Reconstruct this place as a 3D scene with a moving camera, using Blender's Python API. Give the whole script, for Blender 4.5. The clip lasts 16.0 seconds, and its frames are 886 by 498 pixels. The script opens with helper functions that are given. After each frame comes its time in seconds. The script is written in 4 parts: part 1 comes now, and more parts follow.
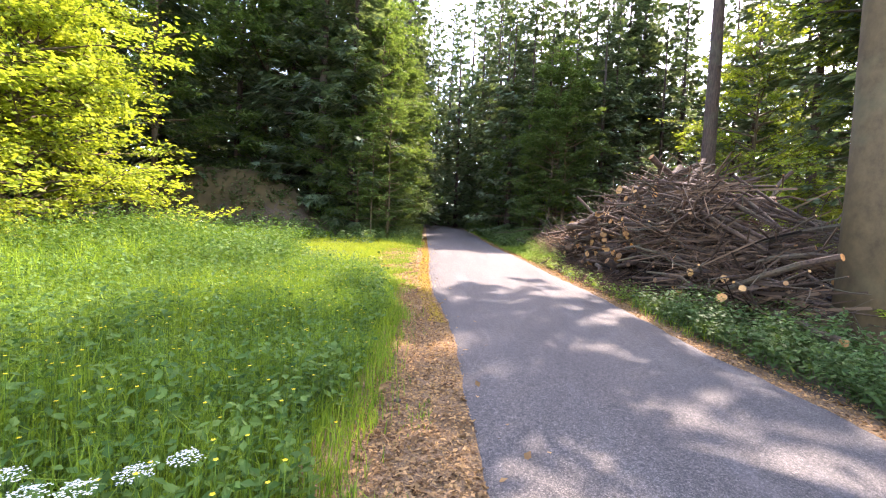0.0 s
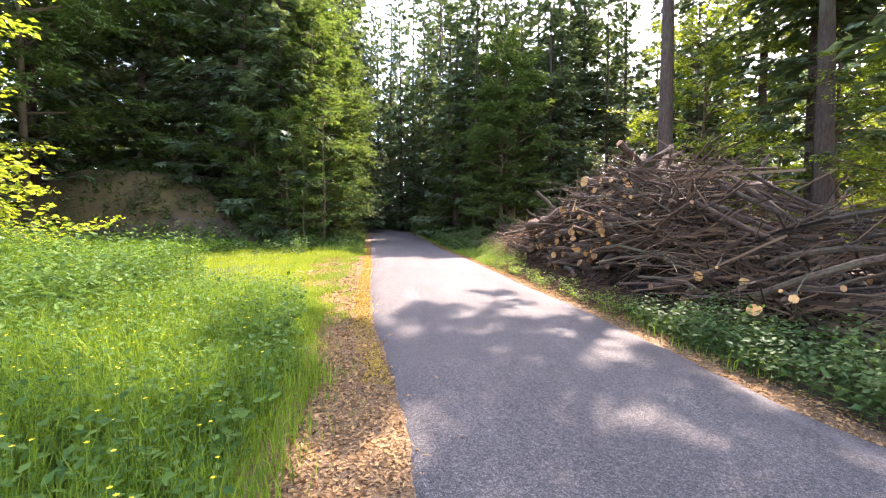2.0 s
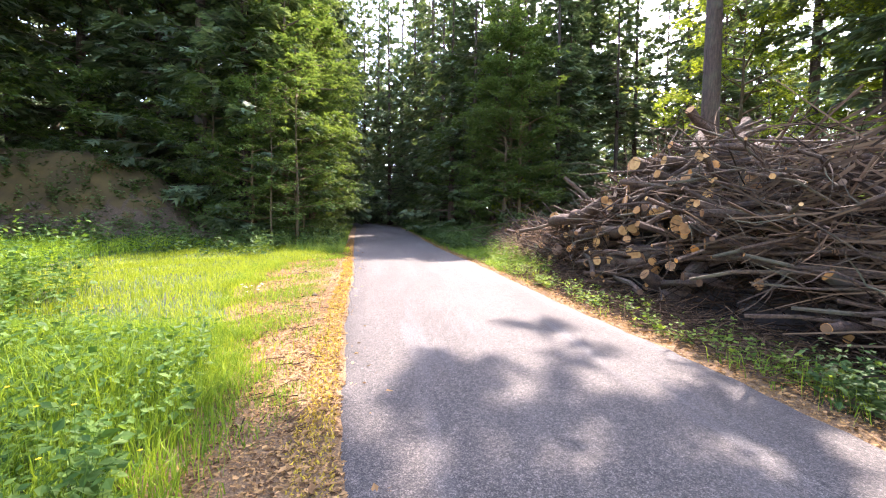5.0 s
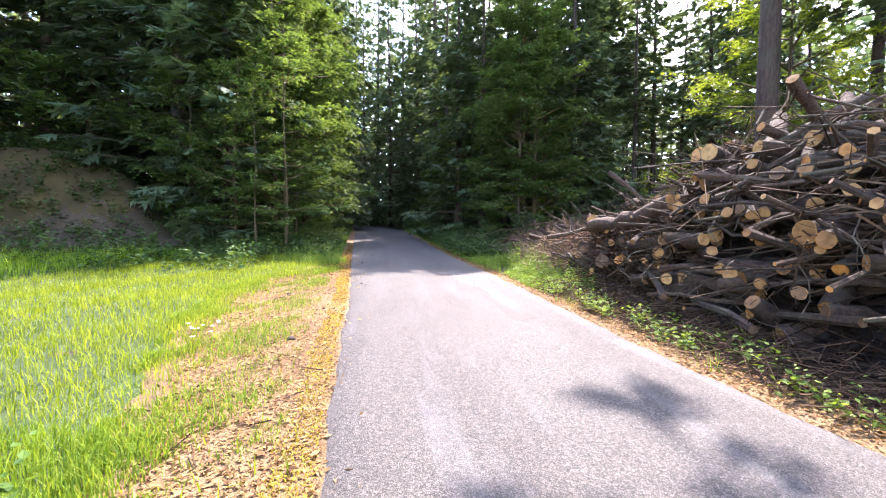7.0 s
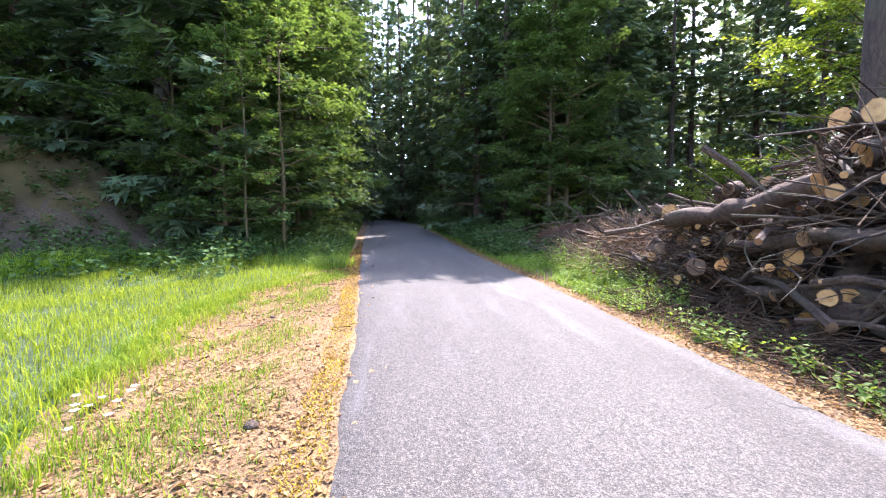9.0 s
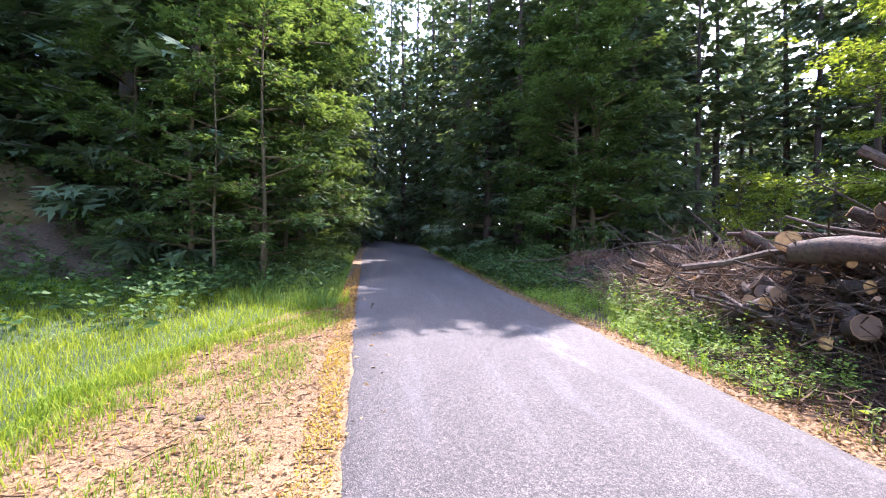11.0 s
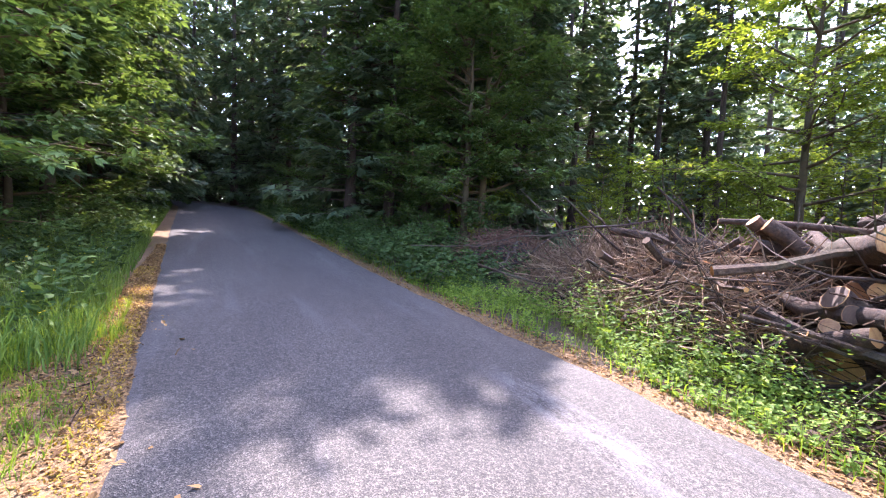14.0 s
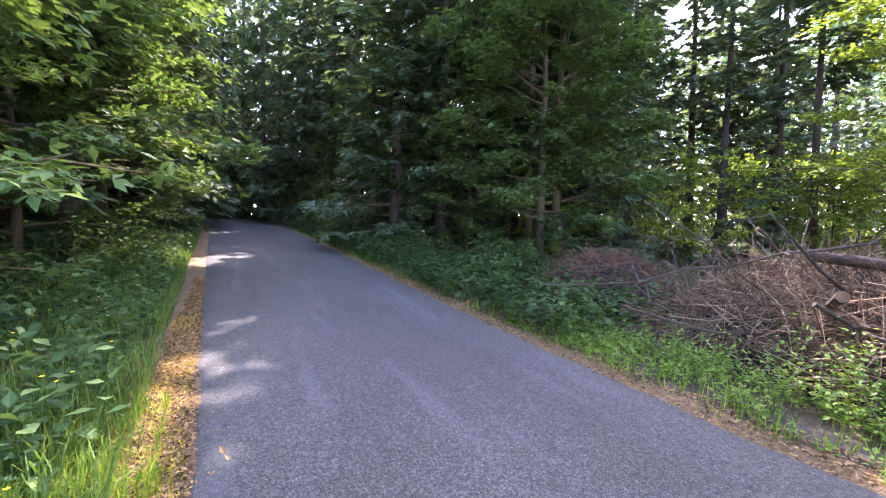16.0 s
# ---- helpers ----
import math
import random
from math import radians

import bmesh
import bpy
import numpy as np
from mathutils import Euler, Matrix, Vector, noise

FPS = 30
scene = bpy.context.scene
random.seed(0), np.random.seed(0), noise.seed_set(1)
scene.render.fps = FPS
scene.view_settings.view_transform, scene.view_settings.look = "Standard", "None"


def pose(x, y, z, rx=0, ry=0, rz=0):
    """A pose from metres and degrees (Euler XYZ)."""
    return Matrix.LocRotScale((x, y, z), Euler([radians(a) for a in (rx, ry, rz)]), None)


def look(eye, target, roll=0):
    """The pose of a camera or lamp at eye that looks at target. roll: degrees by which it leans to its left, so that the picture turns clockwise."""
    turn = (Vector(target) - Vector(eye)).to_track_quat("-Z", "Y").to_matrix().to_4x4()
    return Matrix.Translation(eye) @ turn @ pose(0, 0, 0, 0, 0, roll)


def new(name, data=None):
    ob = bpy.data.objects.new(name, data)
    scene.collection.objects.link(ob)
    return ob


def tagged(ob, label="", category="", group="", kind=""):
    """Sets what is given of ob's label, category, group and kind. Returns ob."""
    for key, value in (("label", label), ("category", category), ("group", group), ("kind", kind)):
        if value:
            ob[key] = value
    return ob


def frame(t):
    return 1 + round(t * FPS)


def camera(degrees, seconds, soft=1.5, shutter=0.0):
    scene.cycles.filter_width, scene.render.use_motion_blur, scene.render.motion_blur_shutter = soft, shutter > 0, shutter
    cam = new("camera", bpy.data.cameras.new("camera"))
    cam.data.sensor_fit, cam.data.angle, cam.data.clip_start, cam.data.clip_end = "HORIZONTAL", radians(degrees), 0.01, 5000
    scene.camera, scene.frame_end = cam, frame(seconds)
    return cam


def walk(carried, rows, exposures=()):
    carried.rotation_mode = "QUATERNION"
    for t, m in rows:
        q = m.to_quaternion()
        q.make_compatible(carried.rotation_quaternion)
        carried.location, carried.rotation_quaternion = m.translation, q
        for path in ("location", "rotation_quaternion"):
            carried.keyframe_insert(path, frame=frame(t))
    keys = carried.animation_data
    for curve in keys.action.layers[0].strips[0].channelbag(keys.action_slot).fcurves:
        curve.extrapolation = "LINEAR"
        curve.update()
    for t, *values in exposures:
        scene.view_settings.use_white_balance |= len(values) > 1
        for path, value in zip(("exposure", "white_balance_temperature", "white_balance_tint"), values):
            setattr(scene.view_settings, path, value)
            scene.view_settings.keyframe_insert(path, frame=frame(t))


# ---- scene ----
cam = camera(92.2, 16.0, 1.15)
METRES, EYE, TILT, LEAN, TURN = 18.0, 1.5, -2.0, -2.8, 0.0
ROWS = [
    (0.0, 0.0, 0.0, 0.0, -0.0, 0.0, 0.0),
    (0.5, 0.0042, 0.03, 0.0004, -3.79, -0.62, 1.9),
    (1.0, 0.0031, 0.0619, 0.0027, -5.03, 0.05, 1.48),
    (1.5, 0.0026, 0.0883, 0.0033, -6.17, 0.17, 2.3),
    (2.0, 0.0051, 0.1213, 0.007, -6.99, 0.17, 2.61),
    (2.5, 0.0035, 0.1504, 0.0114, -7.82, 0.11, 2.65),
    (3.0, 0.0085, 0.1832, 0.0125, -8.9, -0.21, 3.02),
    (3.5, 0.0071, 0.2111, 0.0131, -9.02, -0.62, 3.16),
    (4.0, 0.0078, 0.2423, 0.0147, -9.03, -0.76, 2.77),
    (6.5, 0.0016, 0.3835, 0.0274, -8.46, -0.45, 2.05),
    (7.0, 0.0048, 0.4168, 0.0319, -8.57, -0.55, 2.76),
    (7.5, 0.0008, 0.4451, 0.0351, -8.67, -0.64, 3.09),
    (8.0, 0.0015, 0.4787, 0.0352, -8.3, -1.07, 3.24),
    (8.5, 0.0007, 0.5074, 0.0369, -7.58, -1.27, 3.46),
    (9.0, -0.0001, 0.5411, 0.0402, -7.17, -1.4, 3.16),
    (11.5, -0.0073, 0.7013, 0.0543, -7.31, 1.74, 2.13),
    (12.0, -0.0065, 0.736, 0.0574, -6.91, 1.4, 2.01),
    (12.5, -0.0082, 0.7662, 0.063, -9.35, 0.02, 0.92),
    (13.0, -0.0041, 0.8031, 0.0644, -17.54, -1.65, 3.0),
    (13.5, -0.0056, 0.8336, 0.066, -26.18, -2.75, 1.85),
    (14.0, -0.0083, 0.8683, 0.0657, -28.51, -3.49, 0.49),
    (14.5, -0.0106, 0.8968, 0.0707, -29.24, -3.3, 0.81),
    (15.0, -0.0179, 0.9289, 0.0755, -28.39, -2.98, 1.05),
    (15.5, -0.0175, 0.9586, 0.0785, -27.21, -3.47, 2.62),
    (16.0, -0.0259, 0.9898, 0.0815, -25.78, -2.3, 1.94),
]
walk(cam, [(t, pose(0, 0, EYE, TILT, LEAN, TURN) @ pose(METRES * x, METRES * y, METRES * z, 90 + pitch, roll, yaw)) for t, x, y, z, yaw, pitch, roll in ROWS],
     [(0.0, 3.45, 6900, 31), (4.0, 3.5, 6800, 30), (9.0, 3.33, 5900, 27), (12.0, 3.27, 5800, 36), (14.0, 3.44, 5900, 35), (16.0, 3.85, 5900, 34)])
# ---- light ----
SUN_AZ, SUN_EL = 38.0, 50.0          # degrees clockwise from +y, and above the horizon
sun_way = Vector((math.sin(radians(SUN_AZ)) * math.cos(radians(SUN_EL)), math.cos(radians(SUN_AZ)) * math.cos(radians(SUN_EL)), math.sin(radians(SUN_EL))))
world = bpy.data.worlds.new("sky")
scene.world = world
world.use_nodes = True
sky = world.node_tree.nodes.new("ShaderNodeTexSky")
sky.sky_type = 'NISHITA'
sky.sun_disc = False
sky.sun_elevation = radians(SUN_EL)
sky.sun_rotation = radians(SUN_AZ)
sky.air_density, sky.dust_density, sky.ozone_density = 1.0, 1.3, 1.0
world.node_tree.links.new(sky.outputs[0], world.node_tree.nodes["Background"].inputs[0])
world.node_tree.nodes["Background"].inputs[1].default_value = 0.15
sun = new("sun", bpy.data.lights.new("sun", 'SUN'))
sun.data.energy, sun.data.angle, sun.data.color = 2.2, radians(0.5), (1.0, 0.94, 0.84)
sun.matrix_world = look(sun_way * 60, (0, 0, 0))

# ---- small tools ----
rng = np.random.default_rng(11)


def mesh_of(name, V, T, mats, smooth=False, index=None):
    """A mesh of triangles from arrays."""
    V, T = np.asarray(V, np.float32), np.asarray(T, np.int32)
    me = bpy.data.meshes.new(name)
    me.vertices.add(len(V))
    me.vertices.foreach_set("co", V.ravel())
    me.loops.add(len(T) * 3)
    me.loops.foreach_set("vertex_index", T.ravel())
    me.polygons.add(len(T))
    me.polygons.foreach_set("loop_start", np.arange(0, len(T) * 3, 3, dtype=np.int32))
    if index is not None:
        me.polygons.foreach_set("material_index", np.asarray(index, np.int32))
    me.polygons.foreach_set("use_smooth", np.full(len(T), smooth))
    me.update(calc_edges=True)
    for m in mats:
        me.materials.append(m)
    return me


def part(name, me, parent, label=""):
    ob = new(name, me)
    ob.parent = parent
    return tagged(ob, label)


class Soup:
    """Collects pieces of triangles into one mesh."""

    def __init__(self):
        self.V, self.T, self.M, self.n = [], [], [], 0

    def add(self, V, T, m=0):
        self.V.append(np.asarray(V, float))
        self.T.append(np.asarray(T, int) + self.n)
        self.M.append(np.full(len(T), m))
        self.n += len(V)

    def mesh(self, name, mats, smooth=False):
        return mesh_of(name, np.concatenate(self.V), np.concatenate(self.T), mats, smooth, np.concatenate(self.M))


def tube(P, R, n=8, caps=True):
    """A tapered round bar along the points P."""
    P, R = np.asarray(P, float), np.asarray(R, float)
    D = np.gradient(P, axis=0)
    D /= np.linalg.norm(D, axis=1)[:, None] + 1e-9
    up = np.array([0, 0, 1.0]) if abs(D[0][2]) < 0.8 else np.array([1.0, 0, 0])
    A = np.cross(D, up)
    A /= np.linalg.norm(A, axis=1)[:, None] + 1e-9
    Bv = np.cross(D, A)
    a = np.arange(n) * 2 * math.pi / n
    V = (P[:, None] + R[:, None, None] * (A[:, None] * np.cos(a)[None, :, None] + Bv[:, None] * np.sin(a)[None, :, None])).reshape(-1, 3)
    T = []
    for i in range(len(P) - 1):
        for j in range(n):
            p, q = i * n + j, i * n + (j + 1) % n
            T += [(p, q, q + n), (p, q + n, p + n)]
    k = len(T)
    if caps:
        V = np.vstack([V, P[:1], P[-1:]])
        c0, c1, last = len(V) - 2, len(V) - 1, (len(P) - 1) * n
        for j in range(n):
            T += [(c0, (j + 1) % n, j), (c1, last + j, last + (j + 1) % n)]
    return V, np.array(T), k


def unit(v):
    return v / (np.linalg.norm(v, axis=-1, keepdims=True) + 1e-9)


def leaves(P, D, N, L, W, fold=0.25):
    """Folded pointed leaves from their stalk points P along D, with faces towards N: two triangles each."""
    k = len(P)
    D = unit(D)
    S = unit(np.cross(D, N))
    N = np.cross(S, D)
    L, W = np.broadcast_to(L, k)[:, None], np.broadcast_to(W, k)[:, None]
    mid = P + D * L * 0.45
    V = np.stack([P, mid + S * W / 2 + N * W * fold, mid - S * W / 2 + N * W * fold, P + D * L], 1).reshape(-1, 3)
    b = np.arange(k)[:, None, None] * 4
    T = (np.array([[0, 3, 1], [0, 2, 3]])[None] + b).reshape(-1, 3)
    return V, T


def lobed(P, D, N, L):
    """Maple leaves: a long middle lobe and one to either side."""
    D = unit(D)
    S = unit(np.cross(D, N))
    s = Soup()
    for sg, k in ((0, 1.0), (1, 0.8), (-1, 0.8)):
        s.add(*leaves(P, D + S * sg * 1.15, N, L * k, L * k * 0.46, 0.12))
    return np.concatenate(s.V), np.concatenate(s.T)


def blades(P, H, W, lean):
    """Bent grass blades: three triangles each."""
    k = len(P)
    a = rng.uniform(0, 2 * math.pi, k)
    S = np.stack([np.cos(a), np.sin(a), 0 * a], 1)
    b = a + rng.normal(1.57, 0.6, k)
    F = np.stack([np.cos(b), np.sin(b), 0 * b], 1) * (lean * H)[:, None]
    up = np.array([0, 0, 1.0]) * H[:, None]
    w = W[:, None] * S / 2
    m = P + up * 0.55 + F * 0.3
    V = np.stack([P - w, P + w, m - w * 0.8, m + w * 0.8, P + up * (1 - 0.25 * lean)[:, None] + F], 1).reshape(-1, 3)
    T = (np.array([[0, 1, 3], [0, 3, 2], [2, 3, 4]])[None] + np.arange(k)[:, None, None] * 5).reshape(-1, 3)
    return V, T


# ---- materials ----
def material(name, rough=0.8):
    m = bpy.data.materials.new(name)
    m.use_nodes = True
    t = m.node_tree
    b = t.nodes["Principled BSDF"]
    b.inputs["Roughness"].default_value = rough
    return m, t, b


def ramp(t, fac, stops):
    r = t.nodes.new("ShaderNodeValToRGB")
    e = r.color_ramp.elements
    while len(e) < len(stops):
        e.new(0.5)
    for el, (p, c) in zip(e, stops):
        el.position, el.color = p, (*c, 1)
    t.links.new(fac, r.inputs[0])
    return r.outputs[0]


def noise_of(t, scale, detail=4, stretch=None, rough=0.6):
    c = t.nodes.new("ShaderNodeTexCoord")
    n = t.nodes.new("ShaderNodeTexNoise")
    n.inputs["Scale"].default_value, n.inputs["Detail"].default_value, n.inputs["Roughness"].default_value = scale, detail, rough
    if stretch:
        mp = t.nodes.new("ShaderNodeMapping")
        mp.inputs["Scale"].default_value = stretch
        t.links.new(c.outputs["Object"], mp.inputs[0])
        t.links.new(mp.outputs[0], n.inputs["Vector"])
    else:
        t.links.new(c.outputs["Object"], n.inputs["Vector"])
    return n.outputs["Fac"]


def mixed(t, a, b, fac, kind='MIX'):
    m = t.nodes.new("ShaderNodeMix")
    m.data_type, m.blend_type = 'RGBA', kind
    for sock, v in ((m.inputs[0], fac), (m.inputs[6], a), (m.inputs[7], b)):
        if isinstance(v, (int, float)):
            sock.default_value = v
        elif isinstance(v, tuple):
            sock.default_value = (*v, 1)
        else:
            t.links.new(v, sock)
    return m.outputs[2]


def bump(t, b, height, strength, dist=0.02):
    n = t.nodes.new("ShaderNodeBump")
    n.inputs["Strength"].default_value, n.inputs["Distance"].default_value = strength, dist
    t.links.new(height, n.inputs["Height"])
    t.links.new(n.outputs[0], b.inputs["Normal"])


def leaf_material(name, dark, light, through_it=0.45, rough=0.58):
    """Thin leaves: colour varied leaf by leaf, some light shining through."""
    m, t, b = material(name, rough)
    g = t.nodes.new("ShaderNodeNewGeometry")
    col = ramp(t, g.outputs["Random Per Island"], [(0, dark), (1, light)])
    o = t.nodes.new("ShaderNodeObjectInfo")
    h = t.nodes.new("ShaderNodeHueSaturation")
    mp = t.nodes.new("ShaderNodeMapRange")
    mp.inputs[3].default_value, mp.inputs[4].default_value = 0.8, 1.2
    t.links.new(o.outputs["Random"], mp.inputs[0])
    t.links.new(mp.outputs[0], h.inputs["Value"])
    t.links.new(col, h.inputs["Color"])
    t.links.new(h.outputs[0], b.inputs["Base Color"])
    b.inputs["Specular IOR Level"].default_value = 0.14
    tr = t.nodes.new("ShaderNodeBsdfTranslucent")
    warm = mixed(t, h.outputs[0], (1.25, 1.15, 0.55), 1.0, 'MULTIPLY')
    t.links.new(warm, tr.inputs[0])
    mx = t.nodes.new("ShaderNodeMixShader")
    mx.inputs[0].default_value = through_it
    t.links.new(b.outputs[0], mx.inputs[1])
    t.links.new(tr.outputs[0], mx.inputs[2])
    t.links.new(mx.outputs[0], t.nodes["Material Output"].inputs[0])
    return m


def bark_material(name, dark, light, stretch=(9, 9, 1.6), strength=0.7):
    m, t, b = material(name, 0.9)
    n = noise_of(t, 2.2, 8, stretch, 0.7)
    big = noise_of(t, 0.9, 3)
    own = t.nodes.new("ShaderNodeObjectInfo")
    col = ramp(t, n, [(0.3, dark), (0.7, light)])
    col = mixed(t, col, ramp(t, own.outputs["Random"], [(0, (0.6, 0.6, 0.62)), (1, (1.0, 0.98, 0.95))]), 1.0, 'MULTIPLY')
    col = mixed(t, col, (0.10, 0.12, 0.06), ramp(t, big, [(0.5, (0, 0, 0)), (0.8, (0.6, 0.6, 0.6))]))
    t.links.new(col, b.inputs["Base Color"])
    bump(t, b, n, strength, 0.03)
    return m


def litter_material(name, stops, scale=30, bumpy=0.6):
    m, t, b = material(name, 0.95)
    fine, big = noise_of(t, scale, 6, None, 0.75), noise_of(t, 0.7, 4)
    col = ramp(t, fine, stops)
    col = mixed(t, col, (0.5, 0.48, 0.42), ramp(t, big, [(0.35, (0.8, 0.8, 0.8)), (0.7, (0, 0, 0))]), 'MULTIPLY')
    t.links.new(col, b.inputs["Base Color"])
    bump(t, b, fine, bumpy, 0.02)
    return m


def asphalt_material():
    m, t, b = material("asphalt", 0.85)
    c = t.nodes.new("ShaderNodeTexCoord")
    v = t.nodes.new("ShaderNodeTexVoronoi")
    v.inputs["Scale"].default_value = 150
    t.links.new(c.outputs["Object"], v.inputs["Vector"])
    chips = ramp(t, v.outputs["Color"], [(0.15, (0.034, 0.0305, 0.026)), (0.55, (0.071, 0.0640, 0.054)), (0.9, (0.160, 0.145, 0.121))])
    patch = noise_of(t, 0.55, 5, (1.6, 0.5, 1))
    streak = noise_of(t, 1.2, 5, (2.2, 0.25, 1))
    grit = noise_of(t, 34, 3, None, 0.7)
    chips = mixed(t, chips, ramp(t, grit, [(0.32, (0.55, 0.54, 0.54)), (0.5, (0.95, 0.94, 0.93)), (0.68, (1.5, 1.45, 1.4))]), 1.0, 'MULTIPLY')
    col = mixed(t, chips, (0.64, 0.62, 0.62), ramp(t, patch, [(0.35, (0.7, 0.7, 0.7)), (0.65, (0, 0, 0))]), 'MULTIPLY')
    col = mixed(t, col, (0.16, 0.155, 0.15), ramp(t, streak, [(0.55, (0, 0, 0)), (0.75, (0.35, 0.35, 0.35))]))
    # a pale scuffed streak along the road
    xyz = t.nodes.new("ShaderNodeSeparateXYZ")
    t.links.new(c.outputs["Object"], xyz.inputs[0])

    def band(sock, centre, half, soft):
        d = t.nodes.new("ShaderNodeMath")
        d.operation = 'SUBTRACT'
        d.inputs[1].default_value = centre
        t.links.new(sock, d.inputs[0])
        e = t.nodes.new("ShaderNodeMath")
        e.operation = 'ABSOLUTE'
        t.links.new(d.outputs[0], e.inputs[0])
        r = t.nodes.new("ShaderNodeMapRange")
        for i, val in ((1, half), (2, half + soft), (3, 1.0), (4, 0.0)):
            r.inputs[i].default_value = val
        t.links.new(e.outputs[0], r.inputs[0])
        return r.outputs[0]

    m1 = t.nodes.new("ShaderNodeMath")
    m1.operation = 'MULTIPLY'
    t.links.new(band(xyz.outputs[0], 2.06, 0.0, 0.24), m1.inputs[0])
    t.links.new(band(xyz.outputs[1], 17.5, 0.3, 1.2), m1.inputs[1])
    m2 = t.nodes.new("ShaderNodeMath")
    m2.operation = 'MULTIPLY'
    t.links.new(m1.outputs[0], m2.inputs[0])
    t.links.new(ramp(t, noise_of(t, 3.5, 8, (1.5, 0.6, 1), 0.8), [(0.44, (0, 0, 0)), (0.62, (0.75, 0.75, 0.75))]), m2.inputs[1])
    col = mixed(t, col, (0.27, 0.255, 0.25), m2.outputs[0])
    t.links.new(col, b.inputs["Base Color"])
    bump(t, b, mixed(t, v.outputs["Distance"], grit, 0.5), 0.8, 0.010)
    return m


asphalt = asphalt_material()
soil = litter_material("forest_soil", [(0.3, (0.030, 0.020, 0.012)), (0.5, (0.085, 0.055, 0.030)), (0.7, (0.16, 0.11, 0.06))], 22)
verge_litter = litter_material("needle_litter", [(0.35, (0.06, 0.035, 0.02)), (0.5, (0.21, 0.125, 0.052)), (0.64, (0.39, 0.25, 0.115))], 75)
bank_earth = litter_material("bank_earth", [(0.3, (0.055, 0.037, 0.008)), (0.7, (0.115, 0.078, 0.018))], 2, 0.15)
turf = litter_material("turf", [(0.3, (0.02, 0.04, 0.01)), (0.55, (0.05, 0.085, 0.02)), (0.75, (0.10, 0.13, 0.035))], 25)
grass_green = leaf_material("grass_blades", (0.065, 0.145, 0.012), (0.245, 0.355, 0.035), 0.42)
short_green = leaf_material("short_grass_blades", (0.13, 0.21, 0.015), (0.36, 0.44, 0.045), 0.47)
herb_green = leaf_material("herb_leaves", (0.04, 0.105, 0.018), (0.13, 0.225, 0.042), 0.4)
weed_green = leaf_material("weed_leaves", (0.08, 0.16, 0.025), (0.25, 0.345, 0.065), 0.48)
moss_yellow = leaf_material("yellow_moss", (0.20, 0.13, 0.02), (0.50, 0.38, 0.05), 0.3, 0.8)
# duller copy of the grass blades: the bank's shade is in the colour
shaded_bank_green = leaf_material("shaded_grass_blades", (0.06, 0.12, 0.02), (0.17, 0.25, 0.05), 0.35)
bramble_green = leaf_material("bramble_leaves", (0.04, 0.09, 0.025), (0.11, 0.18, 0.05), 0.35)
beech_green = leaf_material("beech_leaves", (0.12, 0.19, 0.02), (0.28, 0.36, 0.05), 0.5)
maple_green = leaf_material("maple_leaves", (0.055, 0.11, 0.030), (0.15, 0.225, 0.060), 0.42)
hazel_green = leaf_material("hazel_leaves", (0.14, 0.21, 0.02), (0.34, 0.41, 0.05), 0.5)
needle_green = leaf_material("spruce_needles", (0.065, 0.115, 0.060), (0.17, 0.230, 0.118), 0.40, 0.55)
spruce_bark = bark_material("spruce_bark", (0.028, 0.018, 0.011), (0.125, 0.080, 0.050))
beech_bark = bark_material("beech_bark", (0.075, 0.049, 0.018), (0.15, 0.105, 0.043), (3, 3, 2), 0.25)
log_bark = bark_material("log_bark", (0.014, 0.008, 0.005), (0.13, 0.074, 0.040), (7, 7, 7), 1.0)
branch_bark = bark_material("branch_bark", (0.013, 0.007, 0.004), (0.145, 0.086, 0.046), (9, 9, 9), 0.8)
twig_bark = leaf_material("dry_twigs", (0.014, 0.008, 0.005), (0.13, 0.078, 0.043), 0.0, 0.9)
stick_bark = leaf_material("weathered_sticks", (0.008, 0.005, 0.003), (0.18, 0.115, 0.066), 0.0, 0.9)
# darker copy of the dry twigs, with the hollows' shade in the colour
shaded_twigs = leaf_material("shaded_twigs", (0.006, 0.0035, 0.002), (0.06, 0.033, 0.018), 0.0, 0.95)
pale_twigs = leaf_material("pale_dry_twigs", (0.11, 0.062, 0.034), (0.40, 0.27, 0.16), 0.0, 0.9)
red_twigs = leaf_material("rust_brown_twigs", (0.08, 0.04, 0.025), (0.22, 0.12, 0.075), 0.0, 0.9)
dry_leaf = leaf_material("dry_leaves", (0.06, 0.030, 0.012), (0.47, 0.285, 0.12), 0.2, 0.8)
# near-black: the shade deep between the sticks is put into this colour
shaded_brush = litter_material("packed_brush", [(0.3, (0.006, 0.004, 0.003)), (0.7, (0.030, 0.019, 0.012))], 18)
yellow_petal = leaf_material("yellow_petals", (0.75, 0.55, 0.02), (0.9, 0.7, 0.04), 0.3)
white_petal = leaf_material("white_petals", (0.50, 0.53, 0.46), (0.68, 0.69, 0.63), 0.3)


